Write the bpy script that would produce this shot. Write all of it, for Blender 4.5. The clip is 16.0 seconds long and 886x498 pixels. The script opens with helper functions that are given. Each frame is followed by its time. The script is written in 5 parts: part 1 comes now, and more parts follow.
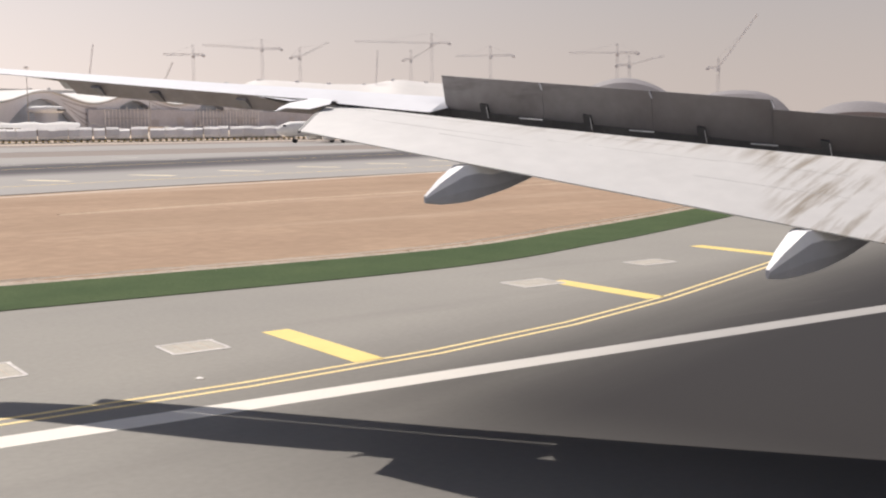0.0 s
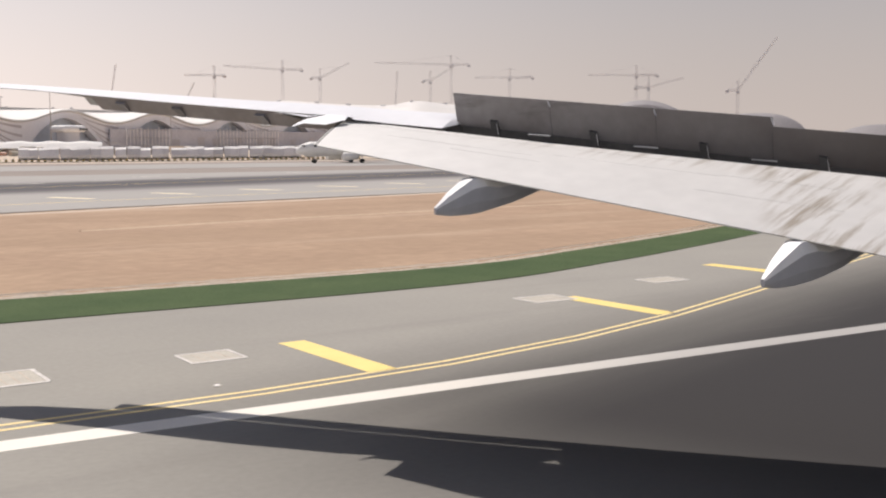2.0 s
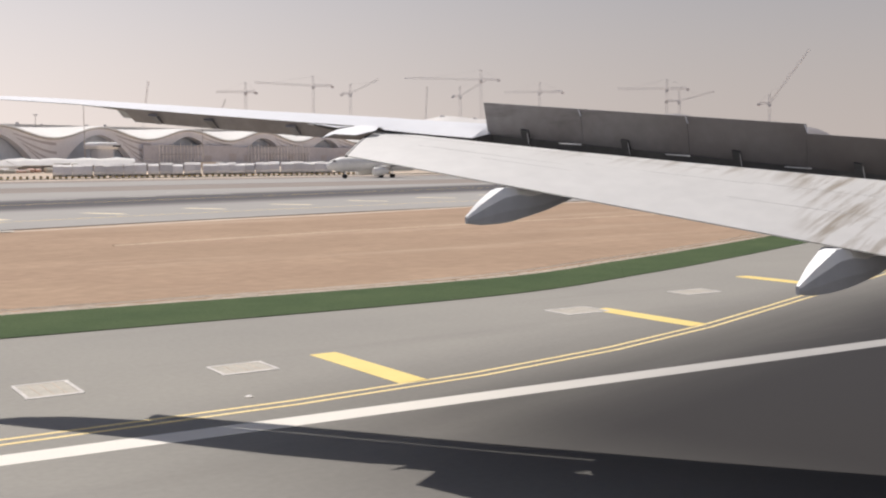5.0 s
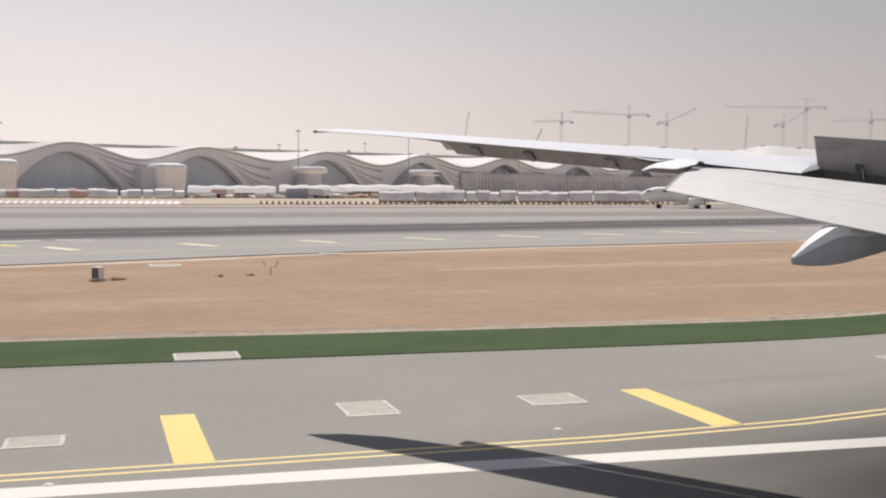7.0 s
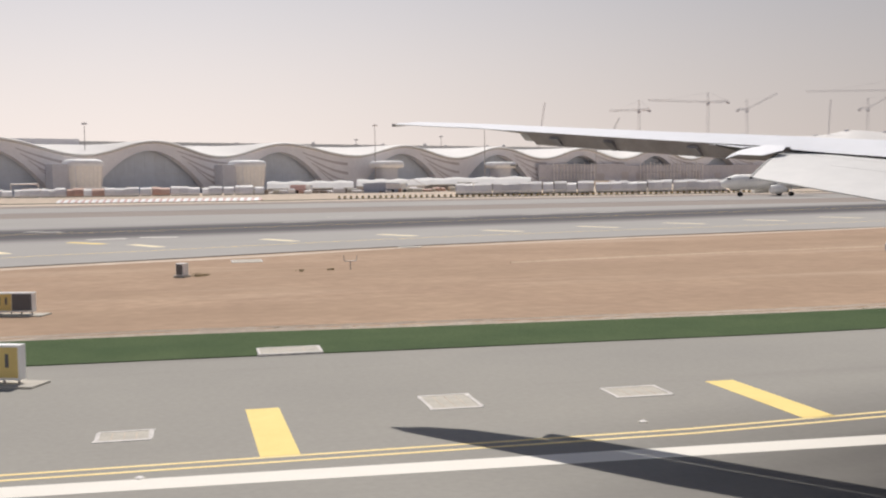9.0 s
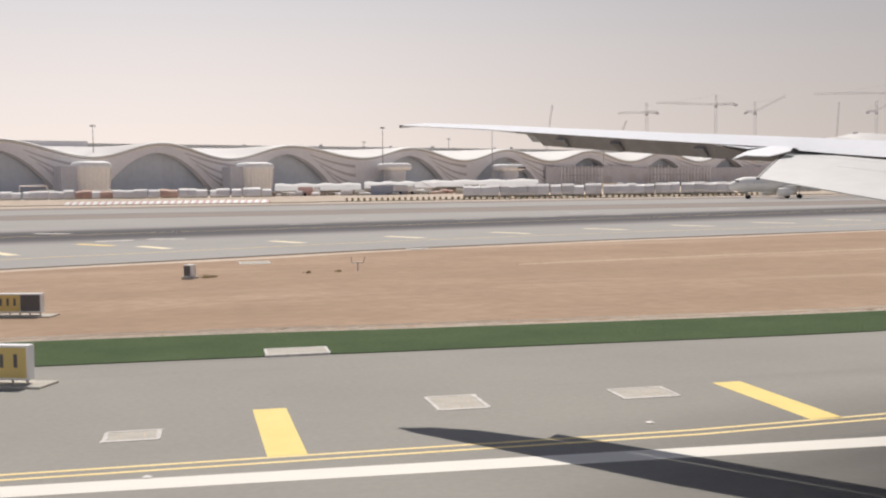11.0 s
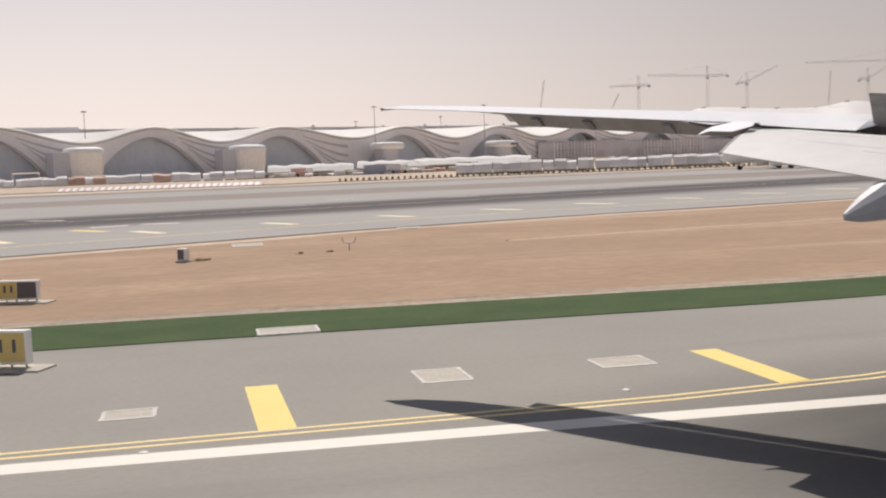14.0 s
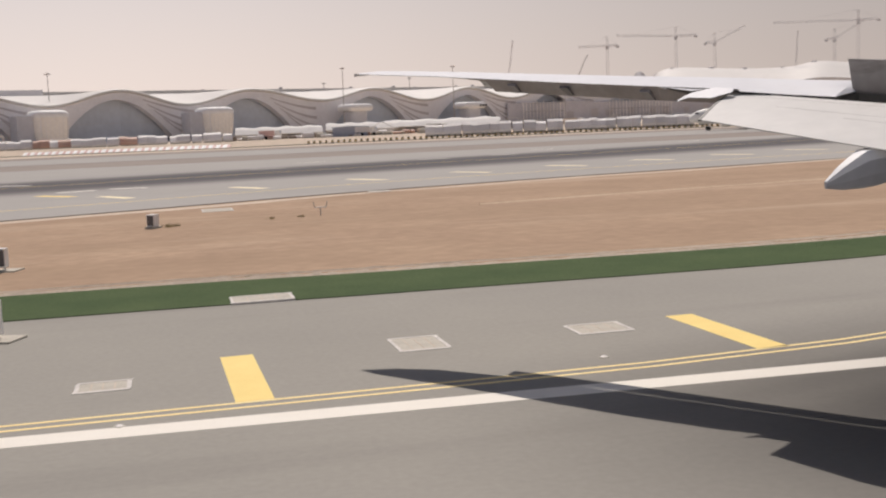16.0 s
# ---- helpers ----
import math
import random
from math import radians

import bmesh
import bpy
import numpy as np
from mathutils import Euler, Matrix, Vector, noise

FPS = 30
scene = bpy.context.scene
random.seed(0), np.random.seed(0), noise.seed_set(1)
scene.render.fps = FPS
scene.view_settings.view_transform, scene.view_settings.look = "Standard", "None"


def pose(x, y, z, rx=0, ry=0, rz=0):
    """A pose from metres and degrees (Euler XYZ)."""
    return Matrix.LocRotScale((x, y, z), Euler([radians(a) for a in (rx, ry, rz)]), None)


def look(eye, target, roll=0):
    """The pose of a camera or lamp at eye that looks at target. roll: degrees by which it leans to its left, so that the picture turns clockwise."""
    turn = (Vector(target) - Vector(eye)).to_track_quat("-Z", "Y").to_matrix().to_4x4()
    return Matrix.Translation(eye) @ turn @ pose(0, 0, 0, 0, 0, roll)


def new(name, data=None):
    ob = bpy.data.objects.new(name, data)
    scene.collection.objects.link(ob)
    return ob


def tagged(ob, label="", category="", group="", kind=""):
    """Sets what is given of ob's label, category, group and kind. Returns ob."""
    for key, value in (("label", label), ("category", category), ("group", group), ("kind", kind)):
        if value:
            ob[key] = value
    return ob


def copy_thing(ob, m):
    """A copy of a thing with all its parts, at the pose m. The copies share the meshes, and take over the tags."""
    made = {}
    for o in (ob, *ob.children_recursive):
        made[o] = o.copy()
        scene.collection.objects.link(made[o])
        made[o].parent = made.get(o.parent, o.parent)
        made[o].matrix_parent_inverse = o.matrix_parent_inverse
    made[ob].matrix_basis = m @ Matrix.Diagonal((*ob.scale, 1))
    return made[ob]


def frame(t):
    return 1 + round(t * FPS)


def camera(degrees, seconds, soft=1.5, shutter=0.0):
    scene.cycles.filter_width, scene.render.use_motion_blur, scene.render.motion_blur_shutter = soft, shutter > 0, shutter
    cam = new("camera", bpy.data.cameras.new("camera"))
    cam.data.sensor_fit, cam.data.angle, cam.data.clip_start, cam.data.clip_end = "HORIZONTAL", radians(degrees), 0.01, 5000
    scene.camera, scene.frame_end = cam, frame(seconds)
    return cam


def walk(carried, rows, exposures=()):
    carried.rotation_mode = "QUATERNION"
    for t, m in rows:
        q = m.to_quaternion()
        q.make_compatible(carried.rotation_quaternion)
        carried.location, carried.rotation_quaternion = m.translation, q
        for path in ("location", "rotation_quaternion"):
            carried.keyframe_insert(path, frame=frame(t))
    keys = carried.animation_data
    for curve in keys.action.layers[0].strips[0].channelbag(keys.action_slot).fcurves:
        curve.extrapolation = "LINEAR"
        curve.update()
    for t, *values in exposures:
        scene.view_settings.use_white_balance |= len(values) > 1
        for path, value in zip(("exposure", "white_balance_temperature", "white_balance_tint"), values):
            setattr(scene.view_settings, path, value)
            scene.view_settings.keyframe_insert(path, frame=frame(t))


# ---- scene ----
# ---- camera: held at a cabin window behind the wing, x ahead along the aircraft, y out to its left ----
# seconds, x, y, z, yaw, pitch, roll
PATH = [
    (0, 0.21, 0.67, 5.40, -35.00, -6.48, 0.48), (0.5, 0.12, 0.49, 5.37, -34.55, -6.15, 0.32), (1, 0.03, 0.26, 5.34, -34.23, -5.85, 0.28),
    (1.5, -0.04, 0.11, 5.31, -34.21, -5.63, 0.21), (2, -0.06, 0.02, 5.29, -34.03, -5.40, 0.19), (2.5, -0.05, -0.04, 5.26, -33.79, -5.11, 0.01),
    (3, -0.04, -0.06, 5.23, -33.62, -4.74, 0.32), (5.5, -0.05, 0.10, 5.19, -31.52, -4.58, 0.60), (6, -0.03, 0.14, 5.23, -26.13, -4.39, 0.71),
    (6.5, -0.02, 0.19, 5.27, -20.47, -3.72, 0.24), (7, -0.02, 0.28, 5.28, -16.67, -3.13, -0.22), (7.5, -0.04, 0.32, 5.29, -15.01, -3.49, 0.25),
    (8, -0.05, 0.35, 5.29, -13.70, -3.66, 0.59), (10.5, -0.07, 0.44, 5.24, -12.47, -3.22, 0.86), (11, -0.06, 0.36, 5.24, -12.40, -3.37, 0.78),
    (11.5, -0.04, 0.21, 5.28, -12.29, -3.53, 1.23), (12, -0.01, 0.00, 5.31, -12.17, -3.85, 0.85), (12.5, 0.03, -0.23, 5.33, -12.05, -3.96, 1.24),
    (13, 0.07, -0.42, 5.31, -11.97, -4.03, 1.64), (13.5, 0.08, -0.55, 5.29, -12.23, -4.23, 1.80), (14, 0.07, -0.59, 5.30, -12.72, -4.51, 2.11),
    (14.5, 0.03, -0.58, 5.32, -13.45, -5.04, 1.88), (15, 0.01, -0.50, 5.34, -14.01, -5.31, 2.65), (15.5, -0.01, -0.42, 5.37, -14.20, -5.78, 2.92),
    (16, -0.04, -0.34, 5.43, -14.31, -6.52, 2.34)]
cam = camera(43.0, 16.0, soft=2.2)
walk(cam, [(t, pose(x, y, z, 90 + p, r, a)) for t, x, y, z, a, p, r in PATH],
     exposures=[(0.0, 0.27, 6540, 13), (3.0, 0.25, 6500, 13), (5.5, 0.14, 6400, 11.5), (8.0, 0.10, 6400, 11), (10.5, 0.10, 6450, 11),
                (13.0, 0.14, 6540, 12), (14.5, 0.03, 6600, 13), (16.0, -0.07, 6680, 14)])

# ---- world, sun, exposure ----
SUN_DIR = Vector((0.15, 0.72, 1.0)).normalized()
world = bpy.data.worlds.new("world")
scene.world = world
world.use_nodes = True
wn, wl = world.node_tree.nodes, world.node_tree.links
wn.clear()
sky = wn.new("ShaderNodeTexSky")
sky.sky_type = "NISHITA"
sky.sun_disc = False
sky.sun_elevation = math.asin(SUN_DIR.z)
sky.sun_rotation = math.atan2(SUN_DIR.x, SUN_DIR.y)
sky.dust_density = 2.0
sky.air_density = 1.0
sky.ozone_density = 1.0
grey = wn.new("ShaderNodeHueSaturation")
grey.inputs["Saturation"].default_value = 1.7
grey.inputs["Value"].default_value = 0.36
# dust haze: bright and warm low down, thinning out towards the zenith
where = wn.new("ShaderNodeTexCoord")
split = wn.new("ShaderNodeSeparateXYZ")
thin = wn.new("ShaderNodeMapRange")
thin.interpolation_type = "SMOOTHSTEP"
thin.inputs["From Min"].default_value, thin.inputs["From Max"].default_value = -0.05, 0.60
thin.inputs["To Min"].default_value, thin.inputs["To Max"].default_value = 1.0, 0.05
hue = wn.new("ShaderNodeMapRange")
hue.inputs["From Min"].default_value, hue.inputs["From Max"].default_value = 0.0, 0.22
dust = wn.new("ShaderNodeMixRGB")
dust.inputs[1].default_value = (9.15, 8.0, 7.25, 1)
dust.inputs[2].default_value = (7.9, 7.6, 7.78, 1)
# and thinner ahead than behind
side = wn.new("ShaderNodeVectorMath")
side.operation = "DOT_PRODUCT"
side.inputs[1].default_value = (1.0, 0.0, 0.0)
glow = wn.new("ShaderNodeMapRange")
glow.interpolation_type = "SMOOTHSTEP"
glow.inputs["From Min"].default_value, glow.inputs["From Max"].default_value = -0.1, 0.85
glow.inputs["To Min"].default_value, glow.inputs["To Max"].default_value = 1.01, 0.52
lit = wn.new("ShaderNodeVectorMath")
lit.operation = "SCALE"
haze = wn.new("ShaderNodeMixRGB")
back = wn.new("ShaderNodeBackground")
back.inputs["Strength"].default_value = 0.10
wout = wn.new("ShaderNodeOutputWorld")
wl.new(sky.outputs[0], grey.inputs["Color"])
wl.new(where.outputs["Generated"], split.inputs[0])
wl.new(split.outputs["Z"], thin.inputs["Value"])
wl.new(split.outputs["Z"], hue.inputs["Value"])
wl.new(hue.outputs[0], dust.inputs[0])
wl.new(thin.outputs[0], haze.inputs[0])
wl.new(grey.outputs[0], haze.inputs[1])
wl.new(where.outputs["Generated"], side.inputs[0])
wl.new(side.outputs["Value"], glow.inputs["Value"])
wl.new(dust.outputs[0], lit.inputs[0])
wl.new(glow.outputs[0], lit.inputs["Scale"])
wl.new(lit.outputs[0], haze.inputs[2])
wl.new(haze.outputs[0], back.inputs[0])
wl.new(back.outputs[0], wout.inputs[0])

sun_data = bpy.data.lights.new("sun", "SUN")
sun_data.energy = 3.6
sun_data.angle = radians(0.6)
sun_data.color = (1.0, 0.945, 0.88)
sun = new("sun", sun_data)
sun.matrix_world = look(SUN_DIR * 60, (0, 0, 0))


# ---- materials ----
def mat(name, base, rough=0.7, metal=0.0, spread=0.12, fine=40.0, coarse=3.0, bump=0.15, tint=None, random_each=0.0, spec=0.5, coords="Object"):
    """A surface with grain at two scales, relief, and an even tint towards a second colour in blotches."""
    m = bpy.data.materials.new(name)
    m.use_nodes = True
    n, l = m.node_tree.nodes, m.node_tree.links
    b = n["Principled BSDF"]
    b.inputs["Roughness"].default_value = rough
    b.inputs["Metallic"].default_value = metal
    b.inputs["Specular IOR Level"].default_value = spec
    co = n.new("ShaderNodeTexCoord")
    f = n.new("ShaderNodeTexNoise")
    f.inputs["Scale"].default_value = fine
    f.inputs["Detail"].default_value = 4
    c = n.new("ShaderNodeTexNoise")
    c.inputs["Scale"].default_value = coarse
    c.inputs["Detail"].default_value = 5
    c.inputs["Roughness"].default_value = 0.65
    for t in (f, c):
        l.new(co.outputs[coords], t.inputs["Vector"])
    ramp = n.new("ShaderNodeMapRange")
    ramp.inputs["From Min"].default_value, ramp.inputs["From Max"].default_value = 0.3, 0.7
    l.new(c.outputs["Fac"], ramp.inputs["Value"])
    mix = n.new("ShaderNodeMixRGB")
    mix.inputs[1].default_value = (*base, 1)
    other = tint or tuple(v * (1 - spread * 1.6) for v in base)
    mix.inputs[2].default_value = (*other, 1)
    l.new(ramp.outputs[0], mix.inputs[0])
    hsv = n.new("ShaderNodeHueSaturation")
    val = n.new("ShaderNodeMapRange")
    val.inputs["From Min"].default_value, val.inputs["From Max"].default_value = 0.25, 0.75
    val.inputs["To Min"].default_value, val.inputs["To Max"].default_value = 1 - spread, 1 + spread
    l.new(f.outputs["Fac"], val.inputs["Value"])
    last = val.outputs[0]
    if random_each:
        oi = n.new("ShaderNodeObjectInfo")
        r = n.new("ShaderNodeMapRange")
        r.inputs["To Min"].default_value, r.inputs["To Max"].default_value = 1 - random_each, 1 + random_each
        l.new(oi.outputs["Random"], r.inputs["Value"])
        mul = n.new("ShaderNodeMath")
        mul.operation = "MULTIPLY"
        l.new(last, mul.inputs[0])
        l.new(r.outputs[0], mul.inputs[1])
        last = mul.outputs[0]
    l.new(last, hsv.inputs["Value"])
    l.new(mix.outputs[0], hsv.inputs["Color"])
    l.new(hsv.outputs[0], b.inputs["Base Color"])
    if bump:
        bp = n.new("ShaderNodeBump")
        bp.inputs["Strength"].default_value = bump
        bp.inputs["Distance"].default_value = 0.02
        l.new(f.outputs["Fac"], bp.inputs["Height"])
        l.new(bp.outputs[0], b.inputs["Normal"])
    return m


def overlay(m, colour, build):
    """Lays a stain over the base colour of m. build(nodes, links, coord) gives the socket of its strength."""
    n, l = m.node_tree.nodes, m.node_tree.links
    b = n["Principled BSDF"]
    old = b.inputs["Base Color"].links[0].from_socket
    co = n.new("ShaderNodeTexCoord")
    fac = build(n, l, co.outputs["Object"])
    mix = n.new("ShaderNodeMixRGB")
    mix.inputs[2].default_value = (*colour, 1)
    l.new(fac, mix.inputs[0])
    l.new(old, mix.inputs[1])
    l.new(mix.outputs[0], b.inputs["Base Color"])


def maths(n, l, op, a, b=None, clamp=False):
    x = n.new("ShaderNodeMath")
    x.operation, x.use_clamp = op, clamp
    for i, v in enumerate((a, b)):
        if v is None:
            continue
        if isinstance(v, (int, float)):
            x.inputs[i].default_value = v
        else:
            l.new(v, x.inputs[i])
    return x.outputs[0]


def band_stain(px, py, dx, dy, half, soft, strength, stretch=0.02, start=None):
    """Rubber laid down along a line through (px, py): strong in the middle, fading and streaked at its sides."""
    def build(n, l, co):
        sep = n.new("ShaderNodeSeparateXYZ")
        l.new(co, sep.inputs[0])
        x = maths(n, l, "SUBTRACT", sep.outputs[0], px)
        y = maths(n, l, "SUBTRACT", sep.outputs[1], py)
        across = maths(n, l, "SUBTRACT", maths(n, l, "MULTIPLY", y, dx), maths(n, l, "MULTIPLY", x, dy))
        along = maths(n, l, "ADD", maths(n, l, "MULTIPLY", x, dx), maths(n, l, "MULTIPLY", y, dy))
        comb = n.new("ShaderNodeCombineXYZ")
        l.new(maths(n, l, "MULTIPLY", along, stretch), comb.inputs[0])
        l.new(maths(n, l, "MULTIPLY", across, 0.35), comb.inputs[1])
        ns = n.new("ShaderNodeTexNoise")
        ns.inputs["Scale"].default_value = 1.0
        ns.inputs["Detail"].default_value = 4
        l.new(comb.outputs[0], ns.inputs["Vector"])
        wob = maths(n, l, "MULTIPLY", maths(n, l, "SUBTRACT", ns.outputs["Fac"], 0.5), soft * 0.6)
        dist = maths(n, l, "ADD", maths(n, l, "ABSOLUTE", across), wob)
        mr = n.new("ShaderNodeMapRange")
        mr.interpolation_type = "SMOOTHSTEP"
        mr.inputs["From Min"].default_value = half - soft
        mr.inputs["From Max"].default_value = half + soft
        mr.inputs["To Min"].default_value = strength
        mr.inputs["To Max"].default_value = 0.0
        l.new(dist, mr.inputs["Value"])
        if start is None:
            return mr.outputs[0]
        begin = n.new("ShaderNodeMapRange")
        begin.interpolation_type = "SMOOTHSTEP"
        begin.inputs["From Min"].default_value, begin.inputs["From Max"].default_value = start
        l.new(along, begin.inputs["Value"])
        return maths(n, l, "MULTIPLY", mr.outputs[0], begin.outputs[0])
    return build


M = {}
M["sand"] = mat("sand", (0.46, 0.325, 0.222), 0.95, 0, 0.13, 1.3, 0.16, 0.3, tint=(0.37, 0.255, 0.175), spec=0.15)
M["pale_sand"] = mat("pale_sand", (0.66, 0.55, 0.43), 0.95, 0, 0.12, 5.0, 0.2, 0.3, tint=(0.56, 0.45, 0.345))
M["runway"] = mat("runway_asphalt", (0.355, 0.337, 0.297), 0.92, 0, 0.05, 6.0, 0.10, 0.12, tint=(0.318, 0.303, 0.270), spec=0.15)
M["taxiway"] = mat("taxiway_asphalt", (0.41, 0.39, 0.362), 0.92, 0, 0.07, 8.0, 0.06, 0.2, tint=(0.365, 0.347, 0.322), spec=0.2)
M["grass"] = mat("grass", (0.090, 0.126, 0.055), 0.95, 0, 0.14, 9.0, 0.25, 0.2, tint=(0.060, 0.094, 0.040), spec=0.1)
M["white_paint"] = mat("white_paint", (0.84, 0.80, 0.71), 0.75, 0, 0.04, 20.0, 0.5, 0.1, tint=(0.80, 0.755, 0.665))
M["faded_yellow"] = mat("faded_yellow", (0.90, 0.79, 0.52), 0.75, 0, 0.07, 20.0, 1.5, 0.1)
M["cream_sand"] = mat("cream_sand", (0.66, 0.56, 0.45), 0.95, 0, 0.15, 5.0, 0.9, 0.3, tint=(0.52, 0.42, 0.32))
M["track_sand"] = mat("track_sand", (0.60, 0.47, 0.34), 0.95, 0, 0.15, 3.0, 0.12, 0.3, tint=(0.46, 0.335, 0.23), spec=0.15)
M["mortar"] = mat("mortar", (0.74, 0.70, 0.65), 0.9, 0, 0.15, 9.0, 2.0, 0.2)
M["yellow_paint"] = mat("yellow_paint", (0.90, 0.70, 0.235), 0.75, 0, 0.04, 20.0, 0.8, 0.1, tint=(0.87, 0.64, 0.20))
M["line_yellow"] = mat("line_yellow", (0.92, 0.74, 0.36), 0.75, 0, 0.05, 20.0, 0.8, 0.1, tint=(0.90, 0.69, 0.30))
M["concrete"] = mat("concrete", (0.56, 0.52, 0.44), 0.9, 0, 0.12, 20.0, 2.0, 0.2)
M["wing_white"] = mat("wing_white", (0.66, 0.67, 0.70), 0.55, 0, 0.03, 3.0, 0.6, 0.02, spec=0.3)
M["wing_grey"] = mat("wing_grey", (0.49, 0.49, 0.50), 0.45, 0, 0.10, 5.0, 0.8, 0.02)
# lit and shaded copies of the fairing paint
M["fairing_lit"] = mat("fairing_lit", (0.80, 0.80, 0.80), 0.5, 0, 0.05, 4.0, 0.7, 0.02)
M["fairing_shade"] = mat("fairing_shade", (0.39, 0.405, 0.445), 0.45, 0, 0.06, 4.0, 0.7, 0.02)
M["flap_white"] = mat("flap_white", (0.68, 0.665, 0.635), 0.6, 0, 0.04, 3.0, 0.7, 0.02, spec=0.25)
M["seam"] = mat("seam", (0.40, 0.385, 0.36), 0.6, 0, 0.1, 3.0, 1.2, 0.0, tint=(0.54, 0.53, 0.51), spec=0.2)
M["jet_window"] = mat("jet_window", (0.68, 0.67, 0.65), 0.3, 0, 0.05, 4.0, 1.0, 0.0)
# near black for dark fittings, and for shade painted in the bay and under the wing
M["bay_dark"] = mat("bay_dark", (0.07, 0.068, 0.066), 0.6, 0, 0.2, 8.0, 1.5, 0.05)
M["panel_grey"] = mat("panel_grey", (0.33, 0.32, 0.322), 0.55, 0, 0.08, 6.0, 0.7, 0.03, tint=(0.23, 0.214, 0.212), spec=0.35)
M["aileron_grey"] = mat("aileron_grey", (0.33, 0.30, 0.29), 0.6, 0, 0.10, 5.0, 0.9, 0.02, tint=(0.24, 0.212, 0.20))
M["metal"] = mat("metal", (0.55, 0.55, 0.56), 0.35, 0.9, 0.06, 10.0, 2.0, 0.02)
M["tyre"] = mat("tyre", (0.03, 0.03, 0.03), 0.85, 0, 0.1, 30.0, 3.0, 0.1)
M["roof_cream"] = mat("roof_cream", (0.66, 0.63, 0.59), 0.6, 0, 0.05, 1.2, 0.08, 0.03)
M["facade"] = mat("facade_panels", (0.90, 0.87, 0.87), 0.7, 0, 0.06, 1.5, 0.1, 0.03)
M["facade_rib"] = mat("facade_rib", (0.76, 0.72, 0.70), 0.7, 0, 0.06, 1.5, 0.1, 0.03)
M["glass"] = mat("blue_grey_glass", (0.60, 0.65, 0.73), 0.45, 0.1, 0.06, 0.5, 0.08, 0.0, random_each=0.03)
M["louvre"] = mat("louvre_slot", (0.60, 0.55, 0.54), 0.8, 0, 0.06, 1.0, 0.1, 0.0)
M["bridge"] = mat("bridge_cladding", (0.62, 0.62, 0.66), 0.6, 0, 0.06, 0.6, 0.1, 0.0)
M["cap_white"] = mat("cap_white", (0.93, 0.91, 0.88), 0.6, 0, 0.05, 0.8, 0.15, 0.03)
M["mullion"] = mat("mullion", (0.62, 0.62, 0.64), 0.5, 0.3, 0.06, 2.0, 0.3, 0.0)
M["pod"] = mat("pod_cladding", (0.95, 0.90, 0.83), 0.6, 0, 0.05, 0.8, 0.15, 0.02)
M["dome_grey"] = mat("dome_grey", (0.27, 0.25, 0.25), 0.7, 0, 0.08, 0.6, 0.05, 0.0)
M["bare_wall"] = mat("bare_wall", (0.68, 0.645, 0.66), 0.85, 0, 0.10, 0.8, 0.06, 0.03, tint=(0.56, 0.535, 0.555))
M["dusty"] = mat("dusty_asphalt", (0.30, 0.255, 0.22), 0.95, 0, 0.08, 4.0, 0.04, 0.2, tint=(0.26, 0.22, 0.19))
M["tent"] = mat("tent_fabric", (0.84, 0.81, 0.76), 0.8, 0, 0.05, 1.0, 0.1, 0.05)
M["plastic_white"] = mat("plastic_white", (0.95, 0.90, 0.85), 0.6, 0, 0.08, 2.0, 0.4, 0.0, random_each=0.12)
M["plastic_orange"] = mat("plastic_orange", (0.68, 0.42, 0.31), 0.6, 0, 0.08, 2.0, 0.4, 0.0, random_each=0.12)
M["red"] = mat("red_plastic", (0.72, 0.47, 0.42), 0.55, 0, 0.08, 2.0, 0.4, 0.0)
M["black"] = mat("black_rubber", (0.06, 0.055, 0.05), 0.8, 0, 0.1, 3.0, 0.5, 0.0)
M["crane"] = mat("crane_steel", (0.70, 0.665, 0.655), 0.6, 0.1, 0.08, 1.0, 0.1, 0.0)
M["steel"] = mat("mast_steel", (0.50, 0.46, 0.43), 0.5, 0.2, 0.05, 1.0, 0.2, 0.0)
M["brown"] = mat("brown_board", (0.30, 0.24, 0.19), 0.8, 0, 0.12, 2.0, 0.3, 0.05)
M["sign_yellow"] = mat("sign_yellow", (0.72, 0.55, 0.20), 0.5, 0, 0.05, 4.0, 1.0, 0.0)
M["sign_black"] = mat("sign_black", (0.12, 0.115, 0.12), 0.5, 0, 0.08, 4.0, 1.0, 0.0)
M["jet_white"] = mat("jet_white", (0.94, 0.91, 0.85), 0.6, 0, 0.04, 1.0, 0.2, 0.0)
M["jet_grey"] = mat("jet_grey", (0.36, 0.34, 0.32), 0.4, 0, 0.05, 1.0, 0.2, 0.0)
M["blue"] = mat("blue_paint", (0.20, 0.27, 0.42), 0.5, 0, 0.08, 1.0, 0.3, 0.0)

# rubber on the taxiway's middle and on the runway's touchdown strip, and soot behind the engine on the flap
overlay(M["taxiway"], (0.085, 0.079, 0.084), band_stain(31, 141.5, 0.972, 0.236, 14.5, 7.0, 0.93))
# runway rubber made darker and longer, its colour also deepening the wing's shadow
rubber = band_stain(18.4, 8.5, 0.96, 0.28, 13.0, 5.0, 0.97, start=(-13.5, -1.0))
overlay(M["runway"], (0.034, 0.032, 0.033), rubber)
overlay(M["white_paint"], (0.30, 0.29, 0.28), band_stain(18.4, 8.5, 0.96, 0.28, 13.0, 5.0, 0.8, start=(-9.0, 6.0)))


